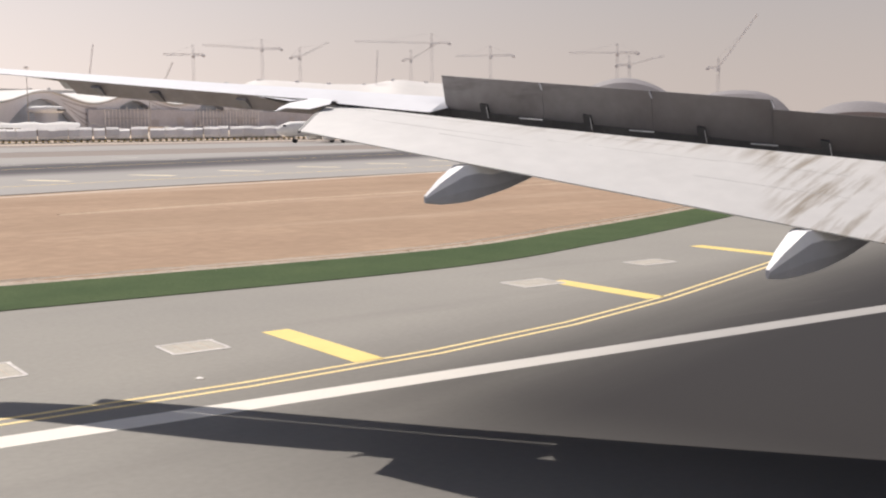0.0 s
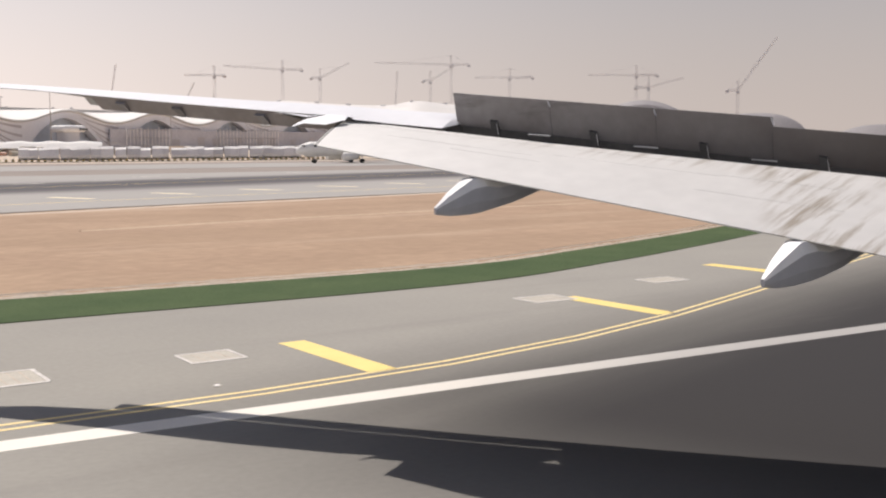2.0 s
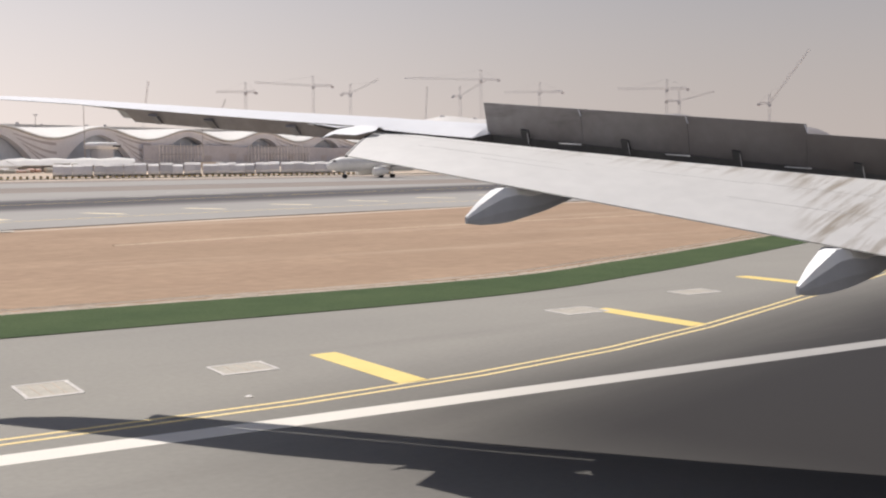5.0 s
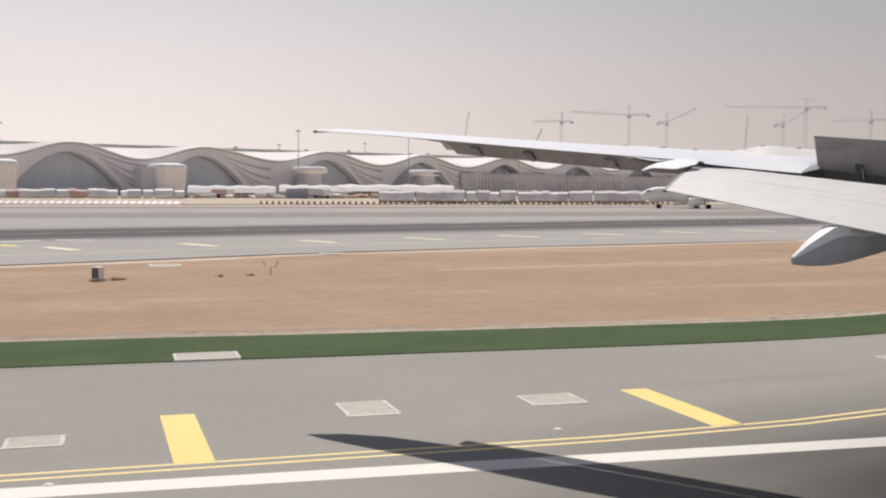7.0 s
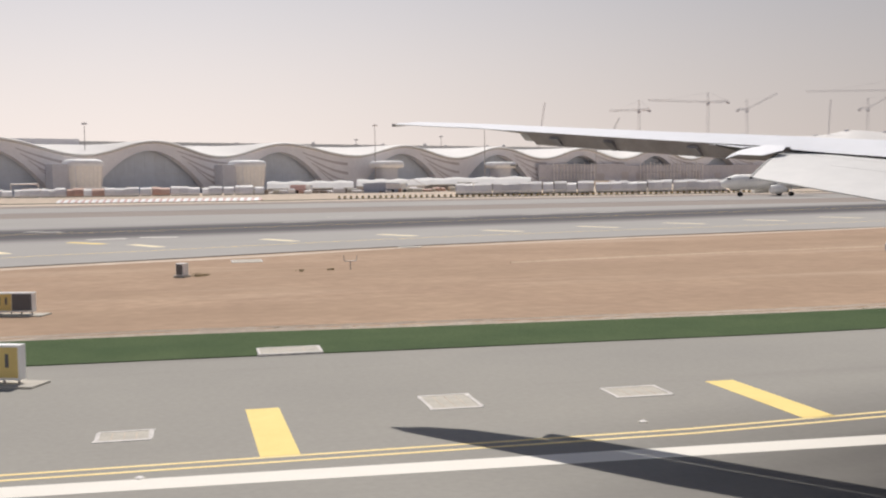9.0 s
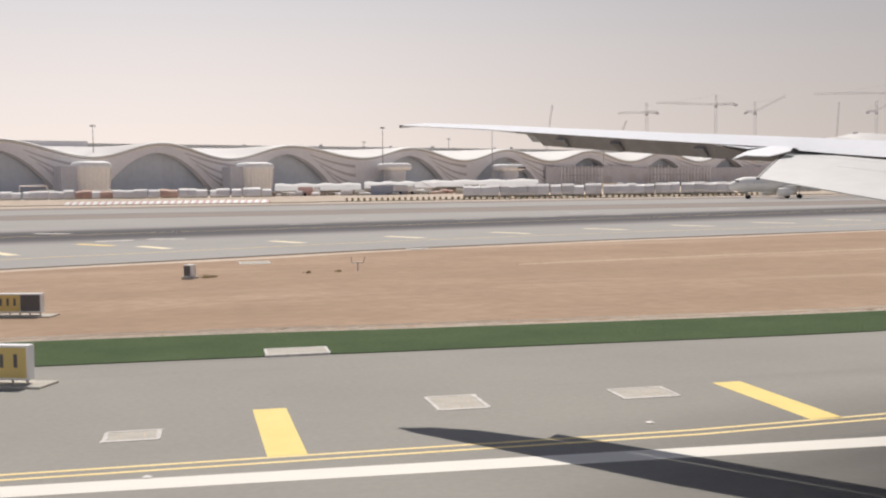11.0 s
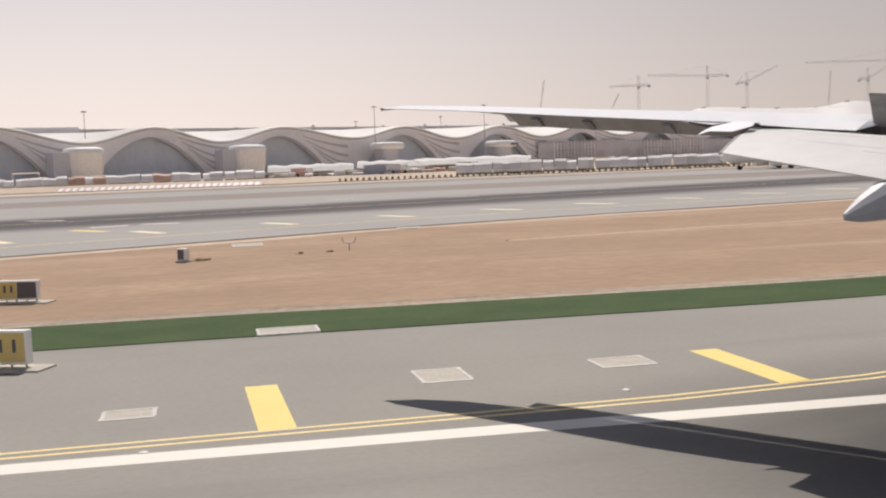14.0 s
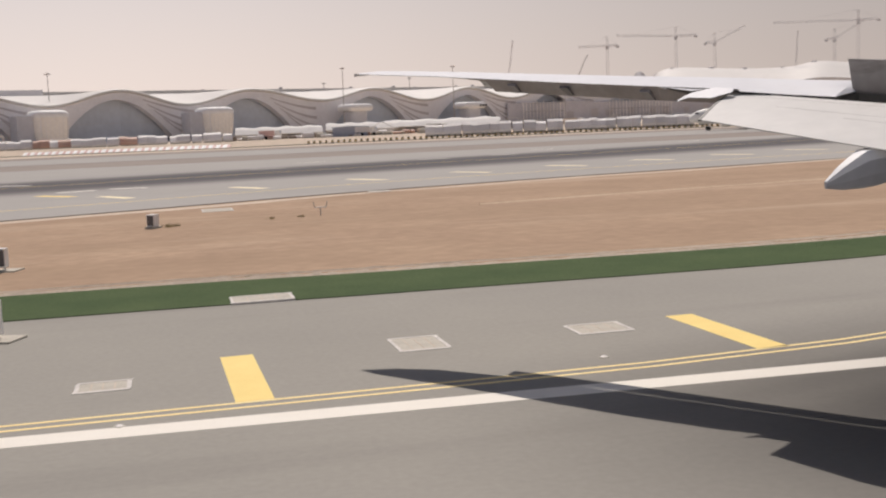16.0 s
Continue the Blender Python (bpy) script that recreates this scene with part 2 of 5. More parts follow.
# ---- mesh tools ----
def part(name, bm, material, parent=None, label="", smooth=False, crease=28):
    me = bpy.data.meshes.new(name)
    bmesh.ops.recalc_face_normals(bm, faces=bm.faces)
    bm.to_mesh(me)
    bm.free()
    me.materials.append(material)
    if smooth:
        for p in me.polygons:
            p.use_smooth = True
        me.set_sharp_from_angle(angle=radians(crease))
    ob = new(name, me)
    if parent is not None:
        ob.parent = parent
    if label:
        ob["label"] = label
    return ob


def thing(name, label, category, group="", at=(0, 0, 0), turn=0.0):
    ob = new(name)
    ob.matrix_basis = pose(*at, 0, 0, turn)
    ob.empty_display_size = 0.2
    return tagged(ob, label, category, group)


def add_box(bm, lo, hi, m=None, bevel=0.0):
    lo, hi = Vector(lo), Vector(hi)
    r = bmesh.ops.create_cube(bm, size=1.0)
    t = Matrix.Translation((lo + hi) / 2) @ Matrix.Diagonal((*(hi - lo), 1))
    if m is not None:
        t = m @ t
    bmesh.ops.transform(bm, matrix=t, verts=r["verts"])
    if bevel:
        es = list({e for v in r["verts"] for e in v.link_edges})
        bmesh.ops.bevel(bm, geom=es, offset=bevel, segments=2, affect="EDGES", profile=0.6)


def box(lo, hi, bevel=0.0, m=None):
    bm = bmesh.new()
    add_box(bm, lo, hi, m, bevel)
    return bm


def add_rod(bm, a, b, r0, r1=None, sides=8):
    a, b = Vector(a), Vector(b)
    q = (b - a).to_track_quat("Z", "Y").to_matrix().to_4x4()
    r = bmesh.ops.create_cone(bm, cap_ends=True, segments=sides, radius1=r0, radius2=r1 if r1 is not None else r0, depth=(b - a).length)
    bmesh.ops.transform(bm, matrix=Matrix.Translation((a + b) / 2) @ q, verts=r["verts"])


def rod(a, b, r0, r1=None, sides=8):
    bm = bmesh.new()
    add_rod(bm, a, b, r0, r1, sides)
    return bm


def loft(rings, closed=True, caps=True):
    """Skins rings of equally many points."""
    bm = bmesh.new()
    rows = [[bm.verts.new(p) for p in ring] for ring in rings]
    k = len(rings[0])
    for a, b in zip(rows, rows[1:]):
        for i in range(k if closed else k - 1):
            j = (i + 1) % k
            bm.faces.new((a[i], a[j], b[j], b[i]))
    if closed and caps:
        bm.faces.new(rows[0])
        bm.faces.new(rows[-1])
    return bm


def slab(outline, z0, z1):
    """A flat plate with the given outline in plan."""
    bm = bmesh.new()
    lo = [bm.verts.new((x, y, z0)) for x, y in outline]
    hi = [bm.verts.new((x, y, z1)) for x, y in outline]
    bm.faces.new(hi)
    bm.faces.new(lo[::-1])
    for i in range(len(lo)):
        j = (i + 1) % len(lo)
        bm.faces.new((lo[i], lo[j], hi[j], hi[i]))
    return bm


def strip(line, width, z0, z1):
    """A painted line along the points of line, of the given width."""
    pts = [Vector((*p, 0)) for p in line]
    left, right = [], []
    for i, p in enumerate(pts):
        d = (pts[min(i + 1, len(pts) - 1)] - pts[max(i - 1, 0)]).normalized()
        nrm = Vector((-d.y, d.x, 0)) * width / 2
        left.append(p + nrm)
        right.append(p - nrm)
    return loft([[(a.x, a.y, z1), (b.x, b.y, z1), (b.x, b.y, z0), (a.x, a.y, z0)] for a, b in zip(left, right)])


def smooth_line(points, n=12):
    """Catmull-Rom through points in plan."""
    out = []
    for i in range(len(points) - 1):
        p = [Vector(points[max(0, min(len(points) - 1, i + k))]) for k in (-1, 0, 1, 2)]
        for j in range(n):
            t = j / n
            out.append(tuple(0.5 * (2 * p[1] + (p[2] - p[0]) * t + (2 * p[0] - 5 * p[1] + 4 * p[2] - p[3]) * t * t
                                    + (3 * p[1] - p[0] - 3 * p[2] + p[3]) * t ** 3)))
    out.append(tuple(points[-1]))
    return out


def bearing(az, dist):
    """Plan point at an angle ahead of abeam, and a distance from the window."""
    return dist * math.sin(radians(az)), dist * math.cos(radians(az))


# ---- ground ----
bm = bmesh.new()
for a, b in (((-2400, -2400), (2400, 2400)),):
    add_box(bm, (*a, -1.0), (*b, -0.06))
tagged(part("ground", bm, M["sand"]), "flat dusty desert sand of the airfield", "ground", kind="structure")

GREEN_NEAR = [(-400, 35.6), (-60, 35.4), (-6, 35.0), (8, 34.6), (24, 34.4), (34, 37.0), (44, 40.6), (60, 46.8), (120, 69), (400, 162)]
GREEN_FAR = [(-400, 41.5), (-60, 41.0), (-6, 40.6), (9, 39.8), (27, 39.4), (37, 42.2), (47, 45.8), (63, 52.0), (122, 74.5), (400, 168)]
near_edge, far_edge = smooth_line(GREEN_NEAR), smooth_line(GREEN_FAR)
tagged(part("runway", slab([(-400, -45), (400, -45)] + near_edge[::-1], -0.5, 0.0), M["runway"]), "grey weathered asphalt runway and shoulder", "runway", kind="structure")

SAND_FAR = [(-400, 30), (-60, 64), (-11, 79), (22, 91.5), (70, 101), (140, 110), (260, 122), (400, 140)]
taxi_near = smooth_line(SAND_FAR)
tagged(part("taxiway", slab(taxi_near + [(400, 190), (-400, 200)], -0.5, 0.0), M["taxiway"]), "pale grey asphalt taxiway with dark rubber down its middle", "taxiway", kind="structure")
tagged(part("dusty_shoulder", slab([(-420, 200.5), (400, 190.5), (560, 190), (560, 226), (520, 225.9), (-420, 235.9)], -0.5, -0.02), M["dusty"]), "brown dusty asphalt between the taxiways", "taxiway", kind="structure")
tagged(part("site_road", slab([(-420, 292.1), (520, 268.1), (620, 268), (620, 284.9), (-420, 329.9)], -0.5, -0.02), M["dusty"]), "brown dusty road before the works", "road", kind="structure")
tagged(part("apron_road", slab([(-420, 236), (520, 226), (520, 268), (-420, 292)], -0.5, 0.0), M["taxiway"]), "pale asphalt apron taxiway in front of the works", "taxiway", kind="structure")
# the building site stands on a low bank behind its kerb
KERB = [(-400, 372), (-62, 350), (24, 328), (44, 333), (182, 316), (500, 280), (620, 274)]
SITE = 1.7


def kerb_y(x):
    for (x0, y0), (x1, y1) in zip(KERB, KERB[1:]):
        if x <= x1:
            return y0 + (y1 - y0) * (x - x0) / (x1 - x0)
    return KERB[-1][1]


bank = []
for x in range(-420, 621, 10):
    y = kerb_y(x)
    up = SITE + 0.12 * noise.noise((x * 0.05, 2.0, 0.5))
    bank.append([(x, 700, -0.5), (x, y - 1.5, -0.5), (x, y - 1.5, -0.03), (x, y + 3, 0.02), (x, y + 8, up * 0.55), (x, y + 12, up), (x, 700, SITE)])
tagged(part("verge", loft(bank), M["pale_sand"]), "pale dusty bank and ground of the building site", "ground", kind="structure")
tagged(part("site_verge", slab([(-420, 330), (620, 285)] + [(x, kerb_y(x) - 1.4) for x in range(620, -421, -10)], -0.5, -0.03), M["pale_sand"]), "pale dusty strip before the site kerb", "ground", kind="structure")

# grass verge: a low mat with blades
bm = loft([[(ax, ay, -0.3), (ax, ay, 0.03), (bx, by, 0.03), (bx, by, -0.3)] for (ax, ay), (bx, by) in zip(near_edge, far_edge)])
tagged(part("grass_verge", bm, M["grass"]), "dark green mown grass verge beside the runway", "grass", kind="stuff")
rng = random.Random(5)
verts, faces = [], []
for i in range(16000):
    x = rng.uniform(-9, 62)
    k = min(range(len(near_edge)), key=lambda j: abs(near_edge[j][0] - x)) if i % 50 == 0 else k
    y0, y1 = near_edge[k][1], far_edge[k][1]
    x = near_edge[k][0] + rng.uniform(-2.5, 2.5)
    y = y0 + 0.02 + (y1 - y0 - 0.04 + rng.uniform(-0.25, 0.35)) * rng.random()
    h, w, a = rng.uniform(0.006, 0.016), rng.uniform(0.006, 0.016), rng.uniform(0, 6.28)
    lx, ly = rng.uniform(-0.05, 0.05), rng.uniform(-0.05, 0.05)
    b = len(verts)
    verts += [(x - w * math.cos(a), y - w * math.sin(a), 0.025), (x + w * math.cos(a), y + w * math.sin(a), 0.025), (x + lx, y + ly, 0.03 + h)]
    faces.append((b, b + 1, b + 2))
me = bpy.data.meshes.new("grass_blades")
me.from_pydata(verts, [], faces)
me.materials.append(M["grass"])
tagged(new("grass_blades", me), "short dark green grass blades on the verge", "grass", kind="stuff")

# pale sand washed along the edge of the verge and of the taxiway
def sand_bank(name, line, offset, width, seed, material="pale_sand", lift=0.03):
    r = random.Random(seed)
    rings = []
    for i, (x, y) in enumerate(line):
        w = width * (0.5 + 0.5 * noise.noise((x * 0.07, seed, 0.3)) + 0.35)
        o = offset + 0.5 * width * noise.noise((x * 0.05, seed + 4, 0.1))
        rings.append([(x, y + o - w / 2, -0.12), (x, y + o, -0.02 + lift * r.random()), (x, y + o + w / 2, -0.12)])
    tagged(part(name, loft(rings, closed=False), M[material]), "pale wind-blown sand along the pavement edge", "sand", kind="stuff")


sand_bank("sand_drift", [p for p in smooth_line(GREEN_FAR, 40) if -60 < p[0] < 120], 0.75, 0.8, 3, "cream_sand", 0.07)
sand_bank("sand_drift", [p for p in smooth_line(GREEN_FAR, 40) if -60 < p[0] < 120], 1.7, 0.5, 17, "cream_sand", 0.03)
sand_bank("sand_drift", [p for p in smooth_line(SAND_FAR, 40) if -90 < p[0] < 260], -1.6, 4.2, 7)
sand_bank("sand_track", [(x, 66 + 0.10 * x + 3 * math.sin(x * 0.03)) for x in range(20, 200, 2)], 0, 1.9, 11, "track_sand")

# ---- painted markings ----
def marking(name, bm, material, label):
    return tagged(part(name, bm, material), label, "marking", kind="structure")


def shoulder_shift(x):
    """The shoulder lines swing out from the runway edge further on."""
    return 0.0105 * max(0.0, min(x, 27.0) - 9) ** 2 + 0.378 * max(0.0, x - 27)


marking("edge_line", strip([(x, 20.72 - 0.042 * (min(x, 60) + 3)) for x in range(-200, 301, 10)], 0.74, 0.0, 0.004), M["white_paint"], "broad white painted runway edge line")
for off in (21.58, 21.98):
    marking("shoulder_line", strip([(x, off + shoulder_shift(x)) for x in range(-200, 301, 5)], 0.13, 0.0, 0.004), M["line_yellow"], "thin yellow painted shoulder line, one of a pair")
for i in range(-6, 7):
    x = 1.55 + 11.7 * i
    y = 22.06 + shoulder_shift(x)
    marking("shoulder_bar", strip([(x, y), (x - 0.05, y + 4.7)], 0.78, 0.0, 0.004), M["yellow_paint"], "yellow painted bar across the runway shoulder")
for i in range(-8, 14):
    x, y = 8.0 + 11.7 * i, 104.6 + 3.9 * i - 0.09 * i * i
    marking("taxiway_bar", strip([(x - 1.3, y + 2.7), (x + 1.3, y - 2.7)], 1.1, 0.0, 0.004), M["faded_yellow"], "yellow painted bar across the taxiway shoulder")
marking("taxiway_centre_line", strip([(x, 142 + (x - 31) * 0.243) for x in range(-300, 380, 10)], 0.25, 0.0, 0.004), M["yellow_paint"], "thin yellow taxiway centre line over dark rubber")
marking("taxiway_edge_line", strip([(x, y + 11) for x, y in smooth_line(SAND_FAR[:-1], 6)], 0.3, 0.0, 0.004), M["yellow_paint"], "thin yellow taxiway edge line")
for x, y in ((36, 156), (48, 160), (61, 163), (12, 150), (20, 168), (60, 178), (90, 184)):
    marking("hold_mark", strip([(x, y), (x + 4.5, y + 0.5)], 0.6, 0.0, 0.004), M["white_paint"], "short white painted mark on the taxiway")

for a, b, c in (((-18.5, 137.9), (-14.2, 135.0), "white_paint"), ((-9.6, 114.0), (-6.1, 115.3), "white_paint"), ((-4.8, 116.5), (-1.2, 115.4), "white_paint"), ((-10.9, 110.0), (-7.5, 105.2), "yellow_paint"), ((16.2, 88.6), (18.0, 88.2), "white_paint")):
    marking("hold_mark", strip([a, b], 1.1, 0.0, 0.004), M[c], "short painted mark on the taxiway")

# concrete pads round the lamp pits
def pad(x, y, w, d, turn=0.0, base=0.0):
    p = thing("concrete_pad", "pale square concrete pad set in the ground", "pad", "concrete pads", (x, y, base), turn)
    part("slab", box((-w / 2, -d / 2, -0.06), (w / 2, d / 2, 0.005), 0.003), M["concrete"], p)
    for k in range(3):
        u = -w / 2 + w * (k + 1) / 4
        part("joint", box((u - 0.010, -d / 2 + 0.06, 0.0), (u + 0.010, d / 2 - 0.06, 0.008)), M["cream_sand"], p)
    for a, b, c, e in ((-w / 2 - 0.12, -d / 2 - 0.14, w / 2 + 0.07, -d / 2), (-w / 2 - 0.06, d / 2, w / 2 + 0.13, d / 2 + 0.10), (-w / 2 - 0.09, -d / 2, -w / 2, d / 2), (w / 2, -d / 2, w / 2 + 0.10, d / 2)):
        part("mortar_edge", box((a, b, -0.06), (c, e, 0.012)), M["mortar"], p, "pale mortar edge")
    return p


for x, y, w, d, base in ((-1.5, 24.7, 1.0, 0.8, 0), (5.9, 26.3, 1.1, 1.5, 0), (2.9, 35.5, 1.8, 1.2, 0.05), (3.76, 78.4, 1.9, 2.6, -0.05), (24, 29.5, 1.6, 1.2, 0), (31, 31, 1.6, 1.0, 0), (10.6, 26.2, 1.3, 1.1, 0)):
    pad(x, y, w, d, 0.0, base)


def ground_light(x, y):
    g = thing("runway_light", "flush steel edge light set in the asphalt", "light", "edge lights", (x, y, 0))
    part("base", rod((0, 0, -0.02), (0, 0, 0.010), 0.12, 0.11, 14), M["concrete"], g)
    part("lens", rod((0, 0, 0.012), (0, 0, 0.03), 0.08, 0.05, 10), M["plastic_white"], g)


for x, y in ((9.4, 22.9), (40, 24.5), (-1.05, 21.08)):
    ground_light(x, y)


# pale dust blown in streaks over the sand
def dust_streaks(n, l, co):
    mp = n.new("ShaderNodeMapping")
    mp.inputs["Scale"].default_value = (0.02, 0.16, 0.1)
    mp.inputs["Rotation"].default_value = (0, 0, radians(-7))
    l.new(co, mp.inputs["Vector"])
    ns = n.new("ShaderNodeTexNoise")
    ns.inputs["Scale"].default_value = 1.0
    ns.inputs["Detail"].default_value = 6
    ns.inputs["Roughness"].default_value = 0.6
    l.new(mp.outputs[0], ns.inputs["Vector"])
    mr = n.new("ShaderNodeMapRange")
    mr.inputs["From Min"].default_value, mr.inputs["From Max"].default_value = 0.54, 0.72
    mr.inputs["To Max"].default_value = 0.55
    l.new(ns.outputs["Fac"], mr.inputs["Value"])
    return mr.outputs[0]


def brown_patches(n, l, co):
    mp = n.new("ShaderNodeMapping")
    mp.inputs["Scale"].default_value = (0.035, 0.09, 0.1)
    mp.inputs["Location"].default_value = (3.0, 5.0, 0)
    l.new(co, mp.inputs["Vector"])
    ns = n.new("ShaderNodeTexNoise")
    ns.inputs["Detail"].default_value = 8
    ns.inputs["Scale"].default_value = 1.0
    ns.inputs["Roughness"].default_value = 0.7
    l.new(mp.outputs[0], ns.inputs["Vector"])
    mr = n.new("ShaderNodeMapRange")
    mr.inputs["From Min"].default_value, mr.inputs["From Max"].default_value = 0.42, 0.68
    mr.inputs["To Max"].default_value = 0.75
    l.new(ns.outputs["Fac"], mr.inputs["Value"])
    return mr.outputs[0]


overlay(M["sand"], (0.345, 0.242, 0.162), brown_patches)
overlay(M["sand"], (0.60, 0.465, 0.34), dust_streaks)
overlay(M["runway"], (0.215, 0.202, 0.183), dust_streaks)


def flap_dirt(n, l, co):
    """Soot streaks run down the flap between two stations along it."""
    sep = n.new("ShaderNodeSeparateXYZ")
    l.new(co, sep.inputs[0])
    x = maths(n, l, "SUBTRACT", sep.outputs[0], 10.08)
    y = maths(n, l, "SUBTRACT", sep.outputs[1], 19.4)
    s = maths(n, l, "SUBTRACT", maths(n, l, "MULTIPLY", x, 0.489), maths(n, l, "MULTIPLY", y, 0.872))
    d = maths(n, l, "ADD", maths(n, l, "MULTIPLY", x, 0.872), maths(n, l, "MULTIPLY", y, 0.489))
    comb = n.new("ShaderNodeCombineXYZ")
    l.new(maths(n, l, "ADD", maths(n, l, "MULTIPLY", s, 4.6), maths(n, l, "MULTIPLY", d, -1.3)), comb.inputs[0])
    l.new(maths(n, l, "MULTIPLY", d, 0.5), comb.inputs[1])
    ns = n.new("ShaderNodeTexNoise")
    ns.inputs["Scale"].default_value = 1.0
    ns.inputs["Detail"].default_value = 5
    ns.inputs["Roughness"].default_value = 0.6
    l.new(comb.outputs[0], ns.inputs["Vector"])
    streak = n.new("ShaderNodeMapRange")
    streak.inputs["From Min"].default_value, streak.inputs["From Max"].default_value = 0.47, 0.64
    l.new(ns.outputs["Fac"], streak.inputs["Value"])
    away = maths(n, l, "ABSOLUTE", maths(n, l, "SUBTRACT", maths(n, l, "ADD", s, maths(n, l, "MULTIPLY", d, 0.3)), 9.25))
    near = n.new("ShaderNodeMapRange")
    near.interpolation_type = "SMOOTHSTEP"
    near.inputs["From Min"].default_value, near.inputs["From Max"].default_value = 0.45, 1.15
    near.inputs["To Min"].default_value, near.inputs["To Max"].default_value = 1.0, 0.0
    l.new(away, near.inputs["Value"])
    front = n.new("ShaderNodeMapRange")
    front.interpolation_type = "SMOOTHSTEP"
    front.inputs["From Min"].default_value, front.inputs["From Max"].default_value = 0.35, 1.1
    front.inputs["To Min"].default_value, front.inputs["To Max"].default_value = 0.0, 0.6
    l.new(d, front.inputs["Value"])
    inner = n.new("ShaderNodeMapRange")
    inner.inputs["From Min"].default_value, inner.inputs["From Max"].default_value = 1.5, 5.0
    l.new(s, inner.inputs["Value"])
    band = maths(n, l, "MULTIPLY", front.outputs[0], inner.outputs[0])
    return maths(n, l, "MULTIPLY", maths(n, l, "MAXIMUM", near.outputs[0], band), streak.outputs[0], True)


overlay(M["flap_white"], (0.36, 0.315, 0.26), flap_dirt)


def soot_and_ramp(n, l, co):
    """Dark smudges that spread along the spoilers' undersides, and a ramp that darkens them inboard."""
    mp = n.new("ShaderNodeMapping")
    mp.inputs["Rotation"].default_value = (0, 0, math.atan2(0.872, 0.489))
    mp.inputs["Scale"].default_value = (0.55, 0.4, 2.6)
    l.new(co, mp.inputs["Vector"])
    ns = n.new("ShaderNodeTexNoise")
    ns.inputs["Scale"].default_value = 1.0
    ns.inputs["Detail"].default_value = 5
    ns.inputs["Roughness"].default_value = 0.62
    l.new(mp.outputs[0], ns.inputs["Vector"])
    mr = n.new("ShaderNodeMapRange")
    mr.inputs["From Min"].default_value, mr.inputs["From Max"].default_value = 0.50, 0.68
    mr.inputs["To Max"].default_value = 0.6
    l.new(ns.outputs["Fac"], mr.inputs["Value"])
    # an even ramp, darker towards the inboard end
    sep = n.new("ShaderNodeSeparateXYZ")
    l.new(co, sep.inputs[0])
    s = maths(n, l, "SUBTRACT", maths(n, l, "MULTIPLY", maths(n, l, "SUBTRACT", sep.outputs[0], 10.08), 0.489), maths(n, l, "MULTIPLY", maths(n, l, "SUBTRACT", sep.outputs[1], 19.4), 0.872))
    inner = n.new("ShaderNodeMapRange")
    inner.inputs["From Min"].default_value, inner.inputs["From Max"].default_value = 2.5, 10.0
    inner.inputs["To Min"].default_value, inner.inputs["To Max"].default_value = 0.0, 0.85
    l.new(s, inner.inputs["Value"])
    return maths(n, l, "MAXIMUM", mr.outputs[0], inner.outputs[0], True)


overlay(M["panel_grey"], (0.085, 0.074, 0.068), soot_and_ramp)

# ---- the aircraft whose wing is seen ----
# wing axes: s runs along the trailing edge towards the body, d forward across the wing
W0, WE, WN = Vector((10.08, 19.4, 0)), Vector((0.489, -0.872, 0)), Vector((0.872, 0.489, 0))


def W(s, d, z):
    p = W0 + WE * s + WN * d
    return (p.x, p.y, z)


def lerp_rows(rows, s):
    for a, b in zip(rows, rows[1:]):
        if s <= b[0]:
            t = max(0.0, (s - a[0]) / (b[0] - a[0]))
            return [u + (v - u) * t for u, v in zip(a, b)]
    return list(rows[-1])


plane = thing("airliner", "large white airliner with spoilers raised and flaps lowered", "aircraft")

# station: s, d of trailing edge, z there, d of crest, z of crest, d of leading edge, z of leading edge, depth below the trailing edge
STATIONS = [
    (-10.45, 0.16, 6.70, 0.24, 6.73, 0.34, 6.70, 0.03),
    (-10.1, 0.10, 6.68, 0.62, 6.76, 0.75, 6.70, 0.012),
    (-9.2, 0.14, 6.61, 1.05, 6.705, 1.20, 6.64, 0.015),
    (-7.6, 0.24, 6.49, 1.38, 6.59, 1.55, 6.52, 0.02),
    (-6.6, 0.30, 6.395, 1.50, 6.51, 1.68, 6.42, 0.04),
    (-3.2, 0.40, 6.09, 1.72, 6.25, 1.90, 6.08, 0.10),
    (-1.2, 0.60, 5.90, 1.87, 6.11, 2.05, 5.93, 0.10),
    (-0.66, 0.68, 5.813, 1.905, 6.07, 2.085, 5.885, 0.10),
    (-0.32, 1.04, 5.856, 1.925, 6.047, 2.105, 5.86, 0.10),
    (0.02, 1.06, 5.800, 1.945, 6.02, 2.125, 5.835, 0.10),
    (0.22, 1.05, 5.755, 1.96, 6.00, 2.14, 5.82, 0.10),
    (1.0, 1.25, 5.665, 2.02, 5.94, 2.20, 5.75, 0.10),
    (2.05, 1.30, 5.568, 2.10, 5.865, 2.28, 5.66, 0.12),
    (2.22, 1.80, 5.66, 2.10, 5.84, 2.30, 5.64, 0.20),
    (2.4, 1.85, 5.60, 2.05, 5.79, 2.31, 5.61, 0.30),
    (5.0, 1.85, 5.32, 2.15, 5.50, 2.55, 5.32, 0.40),
    (9.0, 1.95, 4.89, 2.45, 5.10, 2.95, 4.90, 0.50),
    (13.0, 1.60, 4.40, 2.90, 4.75, 3.70, 4.45, 0.60),
    (24.2, 0.00, 3.00, 4.00, 3.55, 6.50, 3.00, 0.90)]


